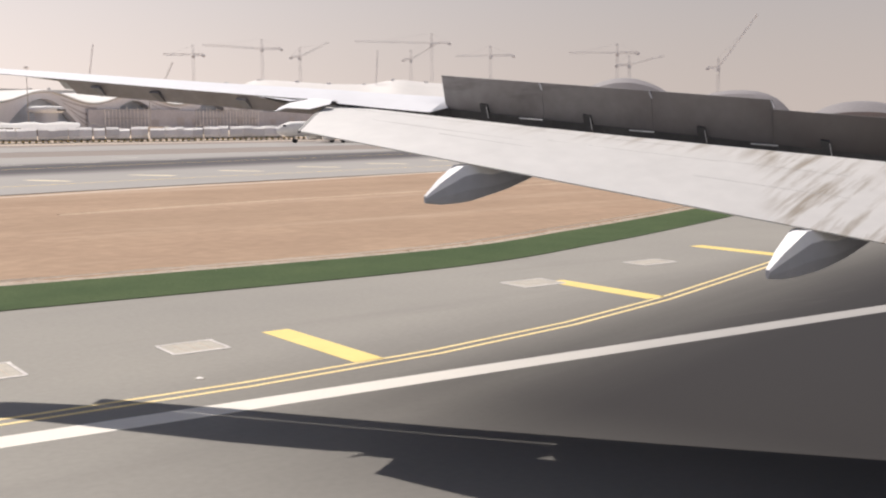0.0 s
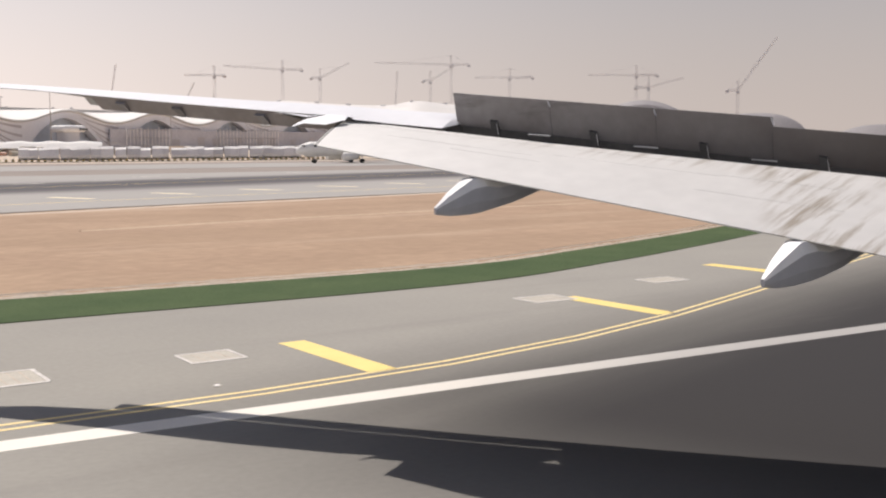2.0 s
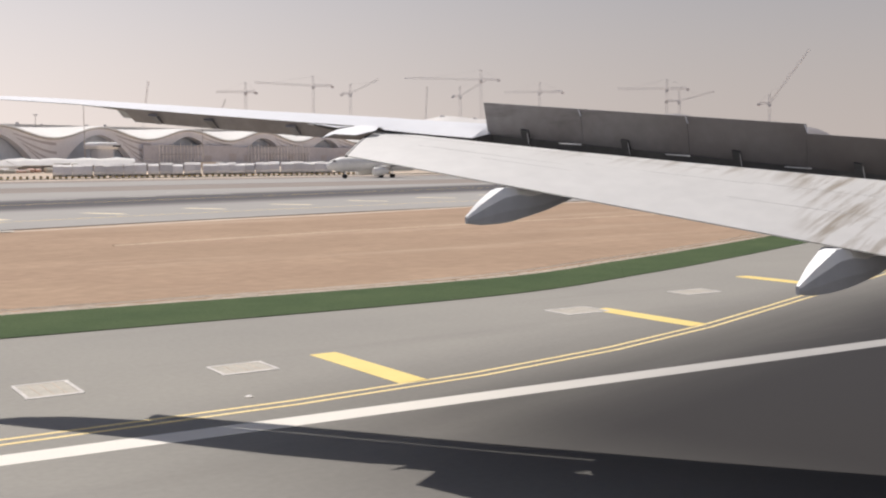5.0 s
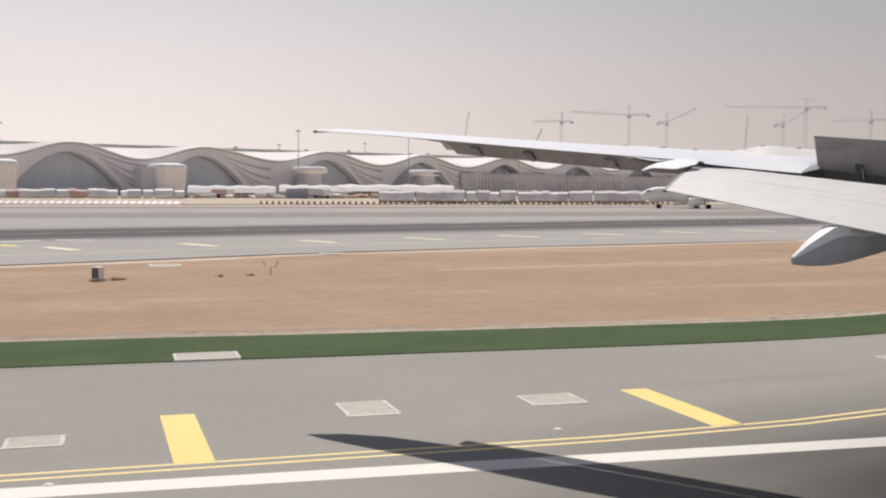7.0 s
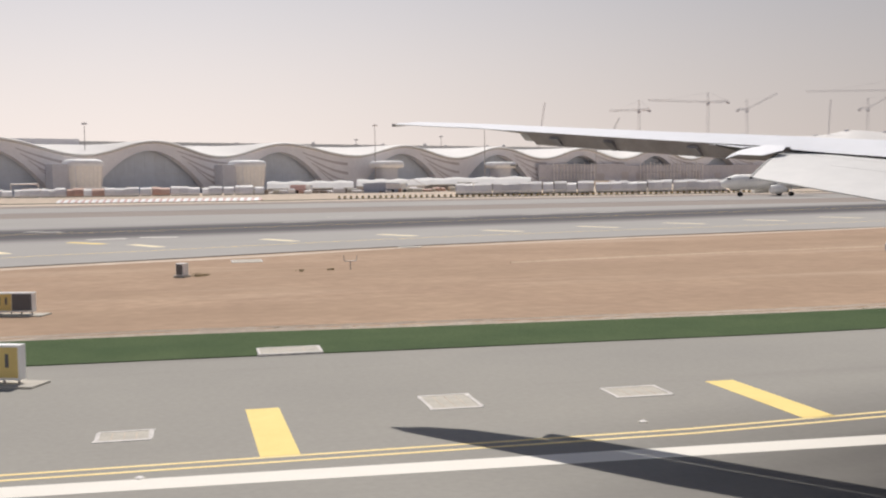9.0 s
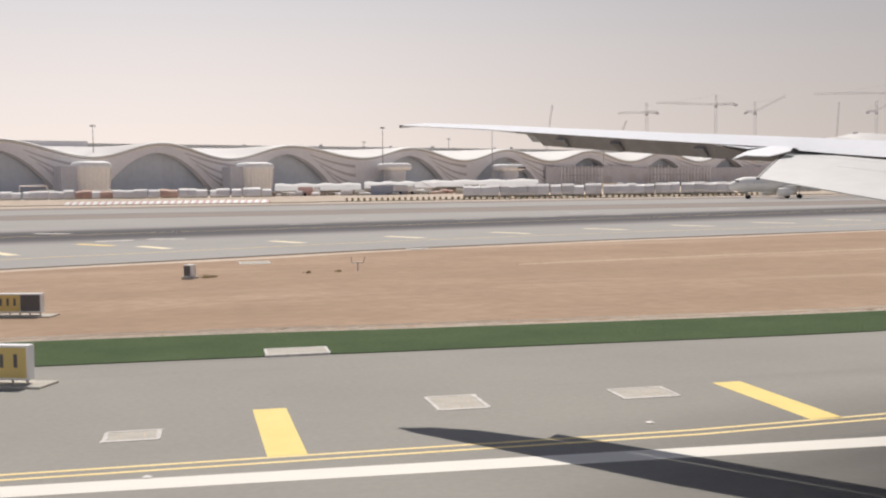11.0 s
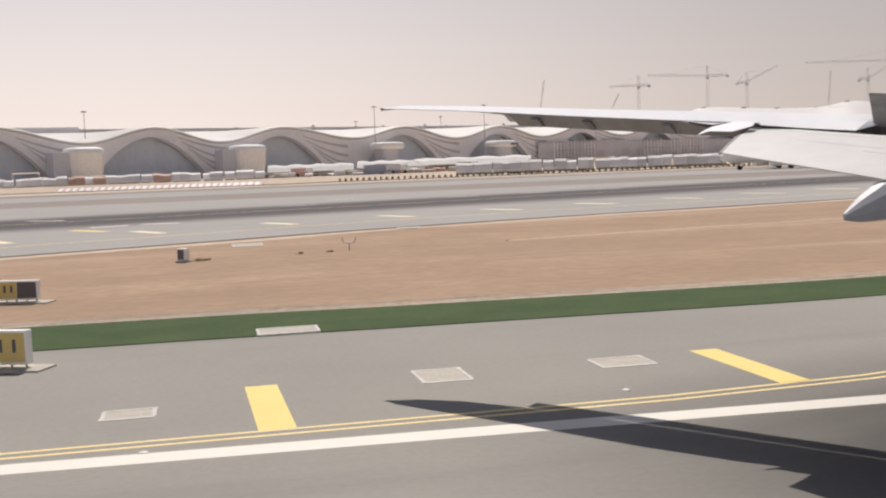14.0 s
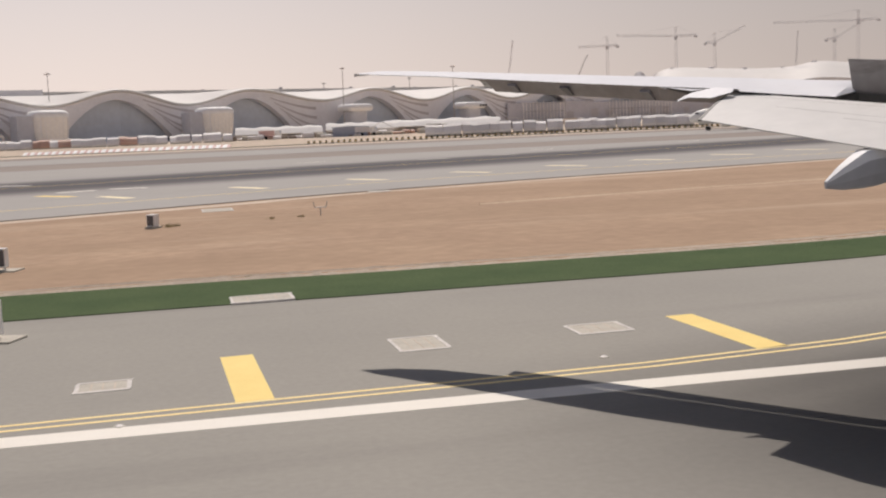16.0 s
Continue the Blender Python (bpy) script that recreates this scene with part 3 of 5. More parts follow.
def section(s):
    _, dt, zt, dc, zc, dl, zl, deep = lerp_rows(STATIONS, s)
    ring = []
    for k in range(9):
        u = k / 8
        ring.append((s, dt + (dc - dt) * u, zt + (zc - zt) * (0.92 * u + 0.08 * math.sin(u * math.pi / 2))))
    for k in range(1, 5):
        a = k / 4 * math.pi / 2
        ring.append((s, dc + (dl - dc) * math.sin(a), zl + (zc - zl) * math.cos(a)))
    for k in range(1, 4):
        a = k / 4
        ring.append((s, dl + (dt - dl) * a, zl - (zl - zt + deep) * a - deep * 1.2 * math.sin(a * math.pi)))
    ring.append((s, dt + 0.02, zt - 0.016 if s < 2.2 else zt - 0.06))
    return [W(*p) for p in ring]


spans = [-10.45, -10.3, -10.1, -9.7, -9.2, -8.4, -7.6, -6.6, -5.5, -4.4, -3.2, -2.2, -1.2, -0.66, -0.32, 0.02, 0.22, 1.0, 1.5, 2.05, 2.22, 2.4, 3.5, 5.0, 7.0, 9.0, 11.0, 13.0, 18.0, 24.2]
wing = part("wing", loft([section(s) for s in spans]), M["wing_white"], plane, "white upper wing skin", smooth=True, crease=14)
# inboard faces turned down are coloured near black: painted shade above the flap gap
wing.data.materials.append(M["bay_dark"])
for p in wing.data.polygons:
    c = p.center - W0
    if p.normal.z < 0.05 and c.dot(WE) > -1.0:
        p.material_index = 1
part("wing_tip", loft([[W(-10.45, 0.14, 6.71), W(-10.45, 0.34, 6.70), W(-10.45, 0.34, 6.68), W(-10.45, 0.14, 6.68)], [W(-10.56, 0.15, 6.72), W(-10.56, 0.22, 6.72), W(-10.56, 0.22, 6.65), W(-10.56, 0.15, 6.65)]]), M["panel_grey"], wing)

# slat drawn out ahead of the leading edge, with a slot behind it
rings = []
for s in (-7.5, -4.0, 0.0, 4.0, 8.0, 12.0):
    _, dt, zt, dc, zc, dl, zl, deep = lerp_rows(STATIONS, s)
    rings.append([W(s, dl + 0.025, zl - 0.02), W(s, dl + 0.14, zl + 0.00), W(s, dl + 0.32, zl - 0.10), W(s, dl + 0.38, zl - 0.26), W(s, dl + 0.28, zl - 0.30), W(s, dl + 0.09, zl - 0.14)])
part("slat", loft(rings), M["wing_grey"], plane, "pale grey leading edge slat", smooth=True)

# aileron turned up: its shaded underside is seen from behind
def ail(s):
    return 5.828 - 0.0861 * s, 5.524 - 0.0882 * s


rings = []
for s, cut in ((-6.62, 0.12), (-6.05, 0.3), (-5.85, 1.0), (-3.4, 1.0), (-1.4, 1.0), (-0.4, 1.0), (-0.02, 0.95), (0.16, 0.5)):
    zt, zb = ail(s)
    zt, zb = zt - 0.012, zt - (zt - zb) * cut
    da = lerp_rows(STATIONS, s)[1]
    rings.append([W(s, da - 0.02, zt), W(s, da + 0.16, zb), W(s, da + 0.24, zb + 0.01), W(s, da + 0.12, zt - 0.03)])
aileron = part("aileron", loft(rings), M["aileron_grey"], plane, "grey shaded underside of the raised aileron")
for s in (-5.2, -3.7, -1.7):
    zt, zb = ail(s)
    da = lerp_rows(STATIONS, s)[1]
    bm = loft([[W(s - 0.10, da - 0.02, zt - 0.08), W(s + 0.12, da + 0.0, zt - 0.10), W(s + 0.12, da + 0.2, zb), W(s - 0.05, da + 0.2, zb)],
               [W(s - 0.10, da - 0.07, zt - 0.12), W(s + 0.12, da - 0.05, zt - 0.14), W(s + 0.15, da + 0.12, zb - 0.01), W(s + 0.02, da + 0.12, zb - 0.01)]])
    part("hinge_cover", bm, M["panel_grey"], aileron, "dark hinge cover")

# fixed panel that reaches over the flap's outer end: a thin plate that droops to a point
rings = []
for low, up in (((-0.716, 0.19, 5.606), (-0.708, 0.205, 5.613)), ((-0.58, 0.438, 5.684), (-0.712, 0.438, 5.698)), ((-0.33, 0.458, 5.668), (-0.649, 0.682, 5.783)),
                ((-0.087, 0.478, 5.653), (-0.291, 1.0, 5.868)), ((0.162, 0.808, 5.748), (0.119, 0.98, 5.822))):
    rings.append([W(*low), W(*up), W(up[0], up[1] + 0.01, up[2] - 0.02), W(low[0], low[1] + 0.01, low[2] - 0.013)])
part("trailing_panel", loft(rings), M["wing_white"], plane, "white fixed trailing edge panel")

# bay behind the spoilers: a near-black wall, its shade put into the colour
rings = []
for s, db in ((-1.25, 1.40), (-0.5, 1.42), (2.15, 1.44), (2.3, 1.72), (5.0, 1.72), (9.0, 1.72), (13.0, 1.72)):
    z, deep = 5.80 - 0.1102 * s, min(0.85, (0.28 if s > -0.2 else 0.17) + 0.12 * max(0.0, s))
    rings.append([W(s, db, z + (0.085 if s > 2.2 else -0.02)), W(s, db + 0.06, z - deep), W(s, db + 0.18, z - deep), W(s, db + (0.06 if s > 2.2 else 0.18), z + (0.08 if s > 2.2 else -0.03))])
part("flap_bay", loft(rings), M["bay_dark"], plane, "near-black wall painting the shade of the bay before the flap")

# flap, lowered, with a curved upper skin
def flap_heights(s):
    """Heights of the flap's trailing and front edges at the station s."""
    return 5.27 - 0.1653 * (s + 0.13), 5.70 - 0.0971 * s + 0.05 * max(0.0, 1 - max(0.0, s) / 5)


def flap_point(s, u, lift=0.0):
    """On the flap's upper skin: u 0 at the trailing edge, 1 at the front."""
    zt, zf = flap_heights(s)
    f = 0.018 + 0.004 * max(0.0, s) + min(0.028, 0.013 * max(0.0, s))
    back = Vector((0, 0, 5.3)).lerp(Vector(W(s + 0.13, -0.2, zt)), 1 - f)
    p = back.lerp(Vector(W(s - 0.09, 1.2, zf)), u)
    return (p.x, p.y, p.z + 0.03 * math.sin(u * math.pi) + lift)


rings = []
for s in [0.0, 0.4, 1.5, 3, 4.5, 6, 7.5, 9, 10.5, 12, 14]:
    zt, zf = flap_heights(s)
    ring = [flap_point(s, k / 10) for k in range(11)]
    ring += [W(s - 0.09, 1.32, zf - 0.10), W(s - 0.08, 1.25, zf - 0.24), W(s + 0.1, 0.5, zt + (zf - zt) * 0.55 - 0.18), tuple(Vector(flap_point(s, 0)) - Vector((0, 0, 0.02)))]
    rings.append(ring)
flap = part("flap", loft(rings), M["flap_white"], plane, "white lowered flap streaked with brown dirt", smooth=True)
seal = [[flap_point(-0.055, k / 8, -0.005), flap_point(0.01, k / 8, 0.003), flap_point(0.02, k / 8, -0.03), flap_point(-0.05, k / 8, -0.04)] for k in range(9)]
part("end_seal", loft(seal), M["bay_dark"], flap, "dark rubber seal along the flap's end")
for u, s0, s1 in ((0.62, 1.2, 4.2), (0.70, 4.6, 7.6), (0.72, 7.6, 9.6), (0.42, 7.2, 9.6), (0.5, 2.6, 4.4), (0.9, 0.2, 7.0)):
    pts = [flap_point(s0 + (s1 - s0) * k / 6, u, 0.003) for k in range(7)]
    part("panel_seam", loft([[(x, y, z - 0.004), (x - 0.009, y - 0.005, z - 0.006), (x, y, z + 0.0)] for x, y, z in pts]), M["seam"], flap)


# spoilers, raised
def spoiler(s0, s1, drop, tabs):
    top = lambda s: 6.454 - 0.0902 * s - drop
    base = lambda s: 5.80 - 0.1102 * s
    rings = []
    for s in (s0 + 0.004, s1 - 0.004):
        rings.append([W(s, 1.60, top(s)), W(s, 1.86, base(s) - 0.12), W(s, 1.98, base(s) - 0.1), W(s, 1.64, top(s) + 0.005)])
    sp = part("spoiler", loft(rings), M["panel_grey"], plane, "raised spoiler with a soiled grey underside")
    m = (s0 + s1) / 2 - 0.15
    zb, zt = base(m), top(m)
    bm = loft([[W(m - 0.10, 1.76, zb + 0.28), W(m + 0.04, 1.76, zb + 0.25), W(m + 0.04, 1.68, zb + 0.22), W(m - 0.10, 1.68, zb + 0.24)],
               [W(m - 0.02, 1.86, zb - 0.12), W(m + 0.10, 1.86, zb - 0.12), W(m + 0.10, 1.70, zb - 0.16), W(m - 0.02, 1.70, zb - 0.16)]])
    part("actuator_bracket", bm, M["bay_dark"], sp, "dark actuator bracket")
    part("actuator_rod", rod(W(m + 0.05, 1.665, zb + 0.19), W(m + 0.09, 1.665, zb - 0.02), 0.007), M["metal"], sp, "bright steel rod")
    if tabs:
        z = base(s1) + 0.075
        part("seal_strip", loft([[W(s1 - 0.28, 1.24, z + 0.032), W(s1 - 0.28, 1.28, z + 0.036), W(s1 - 0.28, 1.27, z + 0.015)],
                                 [W(s1 + 0.16, 1.24, z), W(s1 + 0.16, 1.28, z + 0.004), W(s1 + 0.16, 1.27, z - 0.02)]]), M["wing_white"], sp, "sunlit white seal strip")
        # white sliver added for sunlight in the top of the joint
        part("top_slit", loft([[W(s1 - 0.035, 1.585, top(s1) - 0.01), W(s1 - 0.012, 1.585, top(s1) - 0.01), W(s1 - 0.02, 1.575, top(s1) - 0.01)],
                                [W(s1 + 0.008, 1.60, top(s1) - 0.13), W(s1 + 0.032, 1.60, top(s1) - 0.13), W(s1 + 0.02, 1.59, top(s1) - 0.13)]]), M["wing_white"], sp, "white sliver added as the sunlit slit between spoilers")


for s0, s1, drop, tabs in ((2.15, 4.16, 0, 1), (4.16, 6.2, 0, 1), (6.2, 8.27, 0, 1), (8.27, 10.3, 0.16, 0), (10.3, 12.3, 0.18, 0)):
    spoiler(s0, s1, drop, tabs)


# flap track fairings
def fairing(x0, y0, z0, lift):
    rings = []
    for u, zb, zt, w in ((0.0, 0.0, 0.12, 0.04), (0.3, -0.04, 0.36, 0.12), (0.7, -0.03, 0.62, 0.19), (0.95, 0.0, 0.66, 0.22), (1.2, 0.06, 0.60, 0.24), (1.6, 0.16, 0.66, 0.25), (2.3, 0.40, 0.80, 0.24), (3.2, 0.74, 0.98, 0.16), (3.6, 0.95, 1.02, 0.06)):
        h = zt - zb
        shape = [(-w * 0.55, zt), (w * 0.92, zt + 0.02 * h), (w, zt - 0.25 * h), (w * 0.9, zb + 0.35 * h), (w * 0.55, zb + 0.06 * h), (0, zb), (-w * 0.55, zb + 0.06 * h), (-w * 0.9, zb + 0.35 * h), (-w, zt - 0.25 * h)]
        rings.append([(x0 + u * 0.962, y0 + a * 0.962, z0 + b * lift) for a, b in shape])
    ob = part("flap_track_fairing", loft(rings), M["fairing_shade"], plane, "pointed flap track fairing, coloured white where sunlit and grey in shade")
    # faces turned up take the sunlit white, the others the shade grey
    ob.data.materials.append(M["fairing_lit"])
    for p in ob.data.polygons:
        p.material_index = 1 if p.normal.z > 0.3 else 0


fairing(10.154, 15.378, 4.112, 0.913)
fairing(12.412, 10.488, 3.254, 0.962)

# body, engine and wheels that carry the wing; outside the window's view
rings = []
for x, r, dz in ((-24, 0.3, 1.6), (-20, 1.3, 1.0), (-14, 2.5, 0.4), (-8, 3.05, 0.0), (0, 3.1, 0.0), (30, 3.1, 0.0), (35, 2.7, -0.2), (38, 1.8, -0.5), (40, 0.3, -0.9)):
    rings.append([(x, -4.6 + r * math.cos(a), 5.0 + dz + r * math.sin(a)) for a in [2 * math.pi * k / 28 for k in range(28)]])
body = part("fuselage", loft(rings), M["jet_white"], plane, "white fuselage", smooth=True)
for i in range(34):
    part("cabin_window", box((-13 + i * 1.25, -1.56, 5.1), (-12.75 + i * 1.25, -1.46, 5.45), 0.02), M["sign_black"], body)
for gx, gy in ((12.0, -3.0), (12.0, -6.4), (34.0, -4.6)):
    part("gear_leg", rod((gx, gy, 0.6), (gx, gy, 3.0), 0.14), M["metal"], plane)
    for wx in ((-0.7, 0.7) if gx < 20 else (0,)):
        for wy in (-0.4, 0.4):
            wheel = part("wheel", rod((gx + wx, gy + wy - 0.2, 0.62), (gx + wx, gy + wy + 0.2, 0.62), 0.62, 0.62, 20), M["tyre"], plane)
            part("rim", rod((gx + wx, gy + wy - 0.21, 0.62), (gx + wx, gy + wy + 0.21, 0.62), 0.3, 0.3, 14), M["metal"], wheel)
    part("axle", rod((gx - 0.7, gy, 0.62), (gx + 0.7, gy, 0.62), 0.1), M["metal"], plane)

# ---- terminal pier ----
TA, TD = Vector((-10.0, 431.1, 0)), Vector((0.875, 0.484, 0)).normalized()
TN = Vector((TD.y, -TD.x, 0))      # towards the runway


def T(s, out, z):
    p = TA + TD * s + TN * out
    return (p.x, p.y, z)


PEAKS = [(-64, 21.5), (-4, 20.9), (52, 20.6), (115, 20.3), (173, 20.1), (232, 20.0), (292, 20.0), (352, 20.0), (412, 20.0)]
VALLEYS = [(-92, 16.0), (-31, 15.8), (23.4, 15.4), (87.5, 15.9), (145, 15.1), (202, 15.0), (262, 15.0), (322, 15.0), (382, 15.0), (442, 15.0)]
knots = sorted(PEAKS + VALLEYS)


def roof_z(s):
    for (a, za), (b, zb) in zip(knots, knots[1:]):
        if s <= b:
            t = max(0.0, min(1.0, (s - a) / (b - a)))
            return za + (zb - za) * (0.5 - 0.5 * math.cos(math.pi * t))
    return knots[-1][1]


terminal = thing("terminal_pier", "long cream terminal pier with a waved roof and arched glass", "building")
S = [-90 + 2.0 * i for i in range(262)]
# waved roof: a thick rolled lip, then a skin that levels out towards the ridge
rings = []
for s in S:
    z = roof_z(s)
    back = 19.6
    ring = [T(s, 4.6, z - 0.7), T(s, 5.1, z - 0.35), T(s, 5.0, z + 0.25), T(s, 4.2, z + 0.6), T(s, 2.0, z + 0.75), T(s, -6, z * 0.75 + back * 0.25 + 0.9), T(s, -16, z * 0.35 + back * 0.65 + 1.0),
            T(s, -30, back + 1.2), T(s, -60, back + 0.8), T(s, -60, back - 1.0), T(s, -30, back - 0.8), T(s, -6, z * 0.75 + back * 0.25 - 0.8), T(s, 2.0, z - 0.9)]
    rings.append(ring)
part("roof", loft(rings), M["roof_cream"], terminal, "waved cream roof with a rolled edge", smooth=True)


def arch(s):
    """Height of the glazed arch at s; zero between arches."""
    best = 0.0
    for p, zp in PEAKS:
        u = (s - p + 2) / (25.0 if s < p - 2 else 25.0)
        if abs(u) < 1:
            best = max(best, (zp - 3.3) * (1 - abs(u) ** 1.9))
    return best


# wall round the arches, leaning out from the glass
fine = [-90 + 1.0 * i for i in range(523)]
rings = []
for s in fine:
    a, z = arch(s), roof_z(s)
    rings.append([T(s, 5.0, a), T(s, 4.3, z - 0.5), T(s, 3.0, z - 0.5), T(s, 1.0, a)])
part("facade_wall", loft(rings), M["facade"], terminal, "beige curved facade panels")
for p, zp in PEAKS:
    g = part("arch_window", box((0, 0, 0), (0.1, 0.1, 0.1), 0, Matrix.Translation(T(p, -2.0, 1.0))), M["mullion"], terminal, "tall arched window wall")
    for k in range(-7, 7):
        s0, s1 = p - 2 + k * 4.0 + 0.01, p - 2 + (k + 1) * 4.0 - 0.01
        cuts = [s0 + (s1 - s0) * q / 4 for q in range(5)]
        if max(arch(q) for q in cuts) < 1.0:
            continue
        part("pane", loft([[T(q, 0.0, 0), T(q, 0.12, 0), T(q, 0.12, arch(q) + 0.5), T(q, 0.0, arch(q) + 0.5)] for q in cuts]), M["glass"], g)
    for zz in (4.6, 9.2):
        half = [s for s in fine if abs(s - p) < 27 and arch(s) > zz]
        if half:
            part("transom", loft([[T(q, 0.1, zz), T(q, 0.2, zz), T(q, 0.2, zz + 0.1), T(q, 0.1, zz + 0.1)] for q in (half[0], half[-1])]), M["mullion"], g)
    # long dark louvre slots that fan out beside the arch, down to the valley
    for k, (z0, z1, s0) in enumerate(((zp - 3.4, 12.6, 9.0), (zp - 5.2, 8.8, 10.5), (zp - 7.4, 5.4, 13.0), (zp - 10.2, 2.6, 16.5))):
        ring = []
        for j in range(13):
            t = j / 12
            s = p + s0 + t * (31.5 - s0)
            z = z0 + (z1 - z0) * (1 - (1 - t) ** 1.5)
            w = 0.16 + 0.42 * t
            room = max(0.5, roof_z(s) - 0.6 - arch(s))
            frac = (z - arch(s)) / room
            if 0.06 < frac < 0.97:
                ring.append([T(s, 5.04 - 0.7 * frac, z - w), T(s, 5.14 - 0.7 * frac, z - w), T(s, 5.14 - 0.7 * frac, z + w), T(s, 5.04 - 0.7 * frac, z + w)])
        if len(ring) > 2:
            part("louvre", loft(ring), M["louvre"], terminal, "long dark curved louvre slot")
part("plinth", loft([[T(s, 0.4, 0), T(s, 5.4, 0), T(s, 5.4, 1.2), T(s, 0.4, 1.2)] for s in (-90, 432)]), M["facade_rib"], terminal)
part("upper_storey", loft([[T(s, -42, 0), T(s, -70, 0), T(s, -70, 23.4), T(s, -42, 23.4)] for s in (-90, -12)]), M["facade"], terminal, "pale raised roof block")
part("upper_storey", loft([[T(s, -42, 0), T(s, -70, 0), T(s, -70, 22.6), T(s, -42, 22.6)] for s in (-11.9, 432)]), M["roof_cream"], terminal, "cream roof block behind the waves")
for i in range(9):
    s = 60 + i * 21 + 5 * math.sin(i * 3)
    part("roof_vent", box((-0.7, -0.6, 22.5), (0.7, 0.6, 23.0 + 0.3 * (i % 3)), 0.1, Matrix.Translation(T(s, -44, 0))), M["facade_rib"], terminal)


def rounded_ring(w, d, z, power=4.5, n=28):
    """A rounded rectangle of half sizes w and d at the height z."""
    out = []
    for k in range(n):
        c, q = math.cos(2 * math.pi * k / n), math.sin(2 * math.pi * k / n)
        out.append((w * math.copysign(abs(c) ** (2 / power), c), d * math.copysign(abs(q) ** (2 / power), q), z))
    return out


def gate_pod(s, width, top, white, windows=0):
    """A rounded gate room on the facade, with its bridge."""
    g = thing("gate_pod", "grey gate room under a white rounded cap before the pier" if white else "barrel-shaped cream gate room with a white cap before the pier",
              "gate room", "gate rooms", T(s - 8.5, 13, 0), math.degrees(math.atan2(TD.y, TD.x)))
    w = width / 2
    if white:
        walls = [(0, 0.66), (top - 2.7, 0.66)]
        lid = [(top - 2.9, 0.90), (top - 2.5, 0.99), (top - 1.7, 1.03), (top - 0.9, 1.0), (top - 0.35, 0.93), (top, 0.78)]
    else:
        walls = [(0, 0.84), (2.5, 0.88), (5.5, 0.94), (8.5, 0.985), (top - 2.4, 1.0)]
        lid = [(top - 2.4, 1.03), (top - 1.5, 1.03), (top - 0.8, 0.98), (top - 0.3, 0.88), (top, 0.66)]
    part("room", loft([rounded_ring(w * f, 5.2 * f, z) for z, f in walls]), M["bridge"] if white else M["pod"], g, "pale grey walls" if white else "cream clad walls", smooth=True, crease=50)
    part("cap", loft([rounded_ring(w * f, 5.2 * f, z) for z, f in lid]), M["cap_white"], g, "white rounded cap", smooth=True, crease=50)
    if not white:
        for k in range(7):
            x = -w * 0.8 + 1.6 * w * k / 6
            part("panel_joint", loft([[(x * f - 0.04, -5.2 * f - 0.05, z), (x * f + 0.04, -5.2 * f - 0.05, z), (x * f + 0.04, -5.2 * f + 0.4, z), (x * f - 0.04, -5.2 * f + 0.4, z)] for z, f in walls[1:]]), M["facade"], g)
        part("bridge", box((-w - 5.5, -2.0, 3.0), (-w + 0.6, 4.0, top - 1.6), 0.25), M["bridge"], g, "pale grey glazed bridge")
        part("bridge_leg", rod((-w - 4, 1, 0), (-w - 4, 1, 3.2), 0.5), M["facade"], g)
    for k in range(windows):
        part("cap_window", box((w * 0.2 + k * 1.7, -5.55, top - 2.1), (w * 0.2 + 1.2 + k * 1.7, -5.2, top - 1.3), 0.1), M["bay_dark"], g, "small dark window")


for s, width, top, white, windows in ((-27, 11.9, 14.2, False, 0), (38, 12.6, 13.9, False, 0), (106, 13.0, 13.7, True, 0), (173, 13.5, 13.3, True, 3)):
    gate_pod(s, width, top, white, windows)


# scaffolding before the unfinished end of the pier
def scaffold(s0, s1, top, n):
    g = thing("scaffolding", "row of white scaffold poles before bare walls", "scaffold", "scaffolds", (0, 0, 0))
    for i in range(n):
        s = s0 + (s1 - s0) * i / (n - 1)
        part("pole", rod(T(s, 8, 0), T(s, 8, top + 0.6 * math.sin(i * 2.3)), 0.22, 0.22, 6), M["plastic_white"], g)
    for zz in (4.5, 8.0, top - 0.8):
        part("ledger", rod(T(s0, 8.2, zz), T(s1, 8.2, zz), 0.12, 0.12, 6), M["steel"], g)


scaffold(206, 236, 12.8, 13)
scaffold(273, 328, 13.0, 20)
# unfinished end of the pier: bare walls before the arches, with plain openings and a raw parapet
part("bare_wall", loft([[T(s, 5.6, 0), T(s, 6.4, 0), T(s, 6.4, h), T(s, 5.6, h)] for s, h in ((197, 12.2), (262, 12.6), (262.2, 11.6), (431, 12.0))]), M["bare_wall"], terminal, "bare grey concrete wall")
for k in range(11):
    s0 = 240 + 17 * k + 3 * math.sin(k * 2.1)
    part("wall_opening", loft([[T(q, 6.38, 4.2), T(q, 6.48, 4.2), T(q, 6.48, 7.4 + (k % 2)), T(q, 6.38, 7.4 + (k % 2))] for q in (s0, s0 + 5.5)]), M["louvre"], terminal, "shaded wall opening")

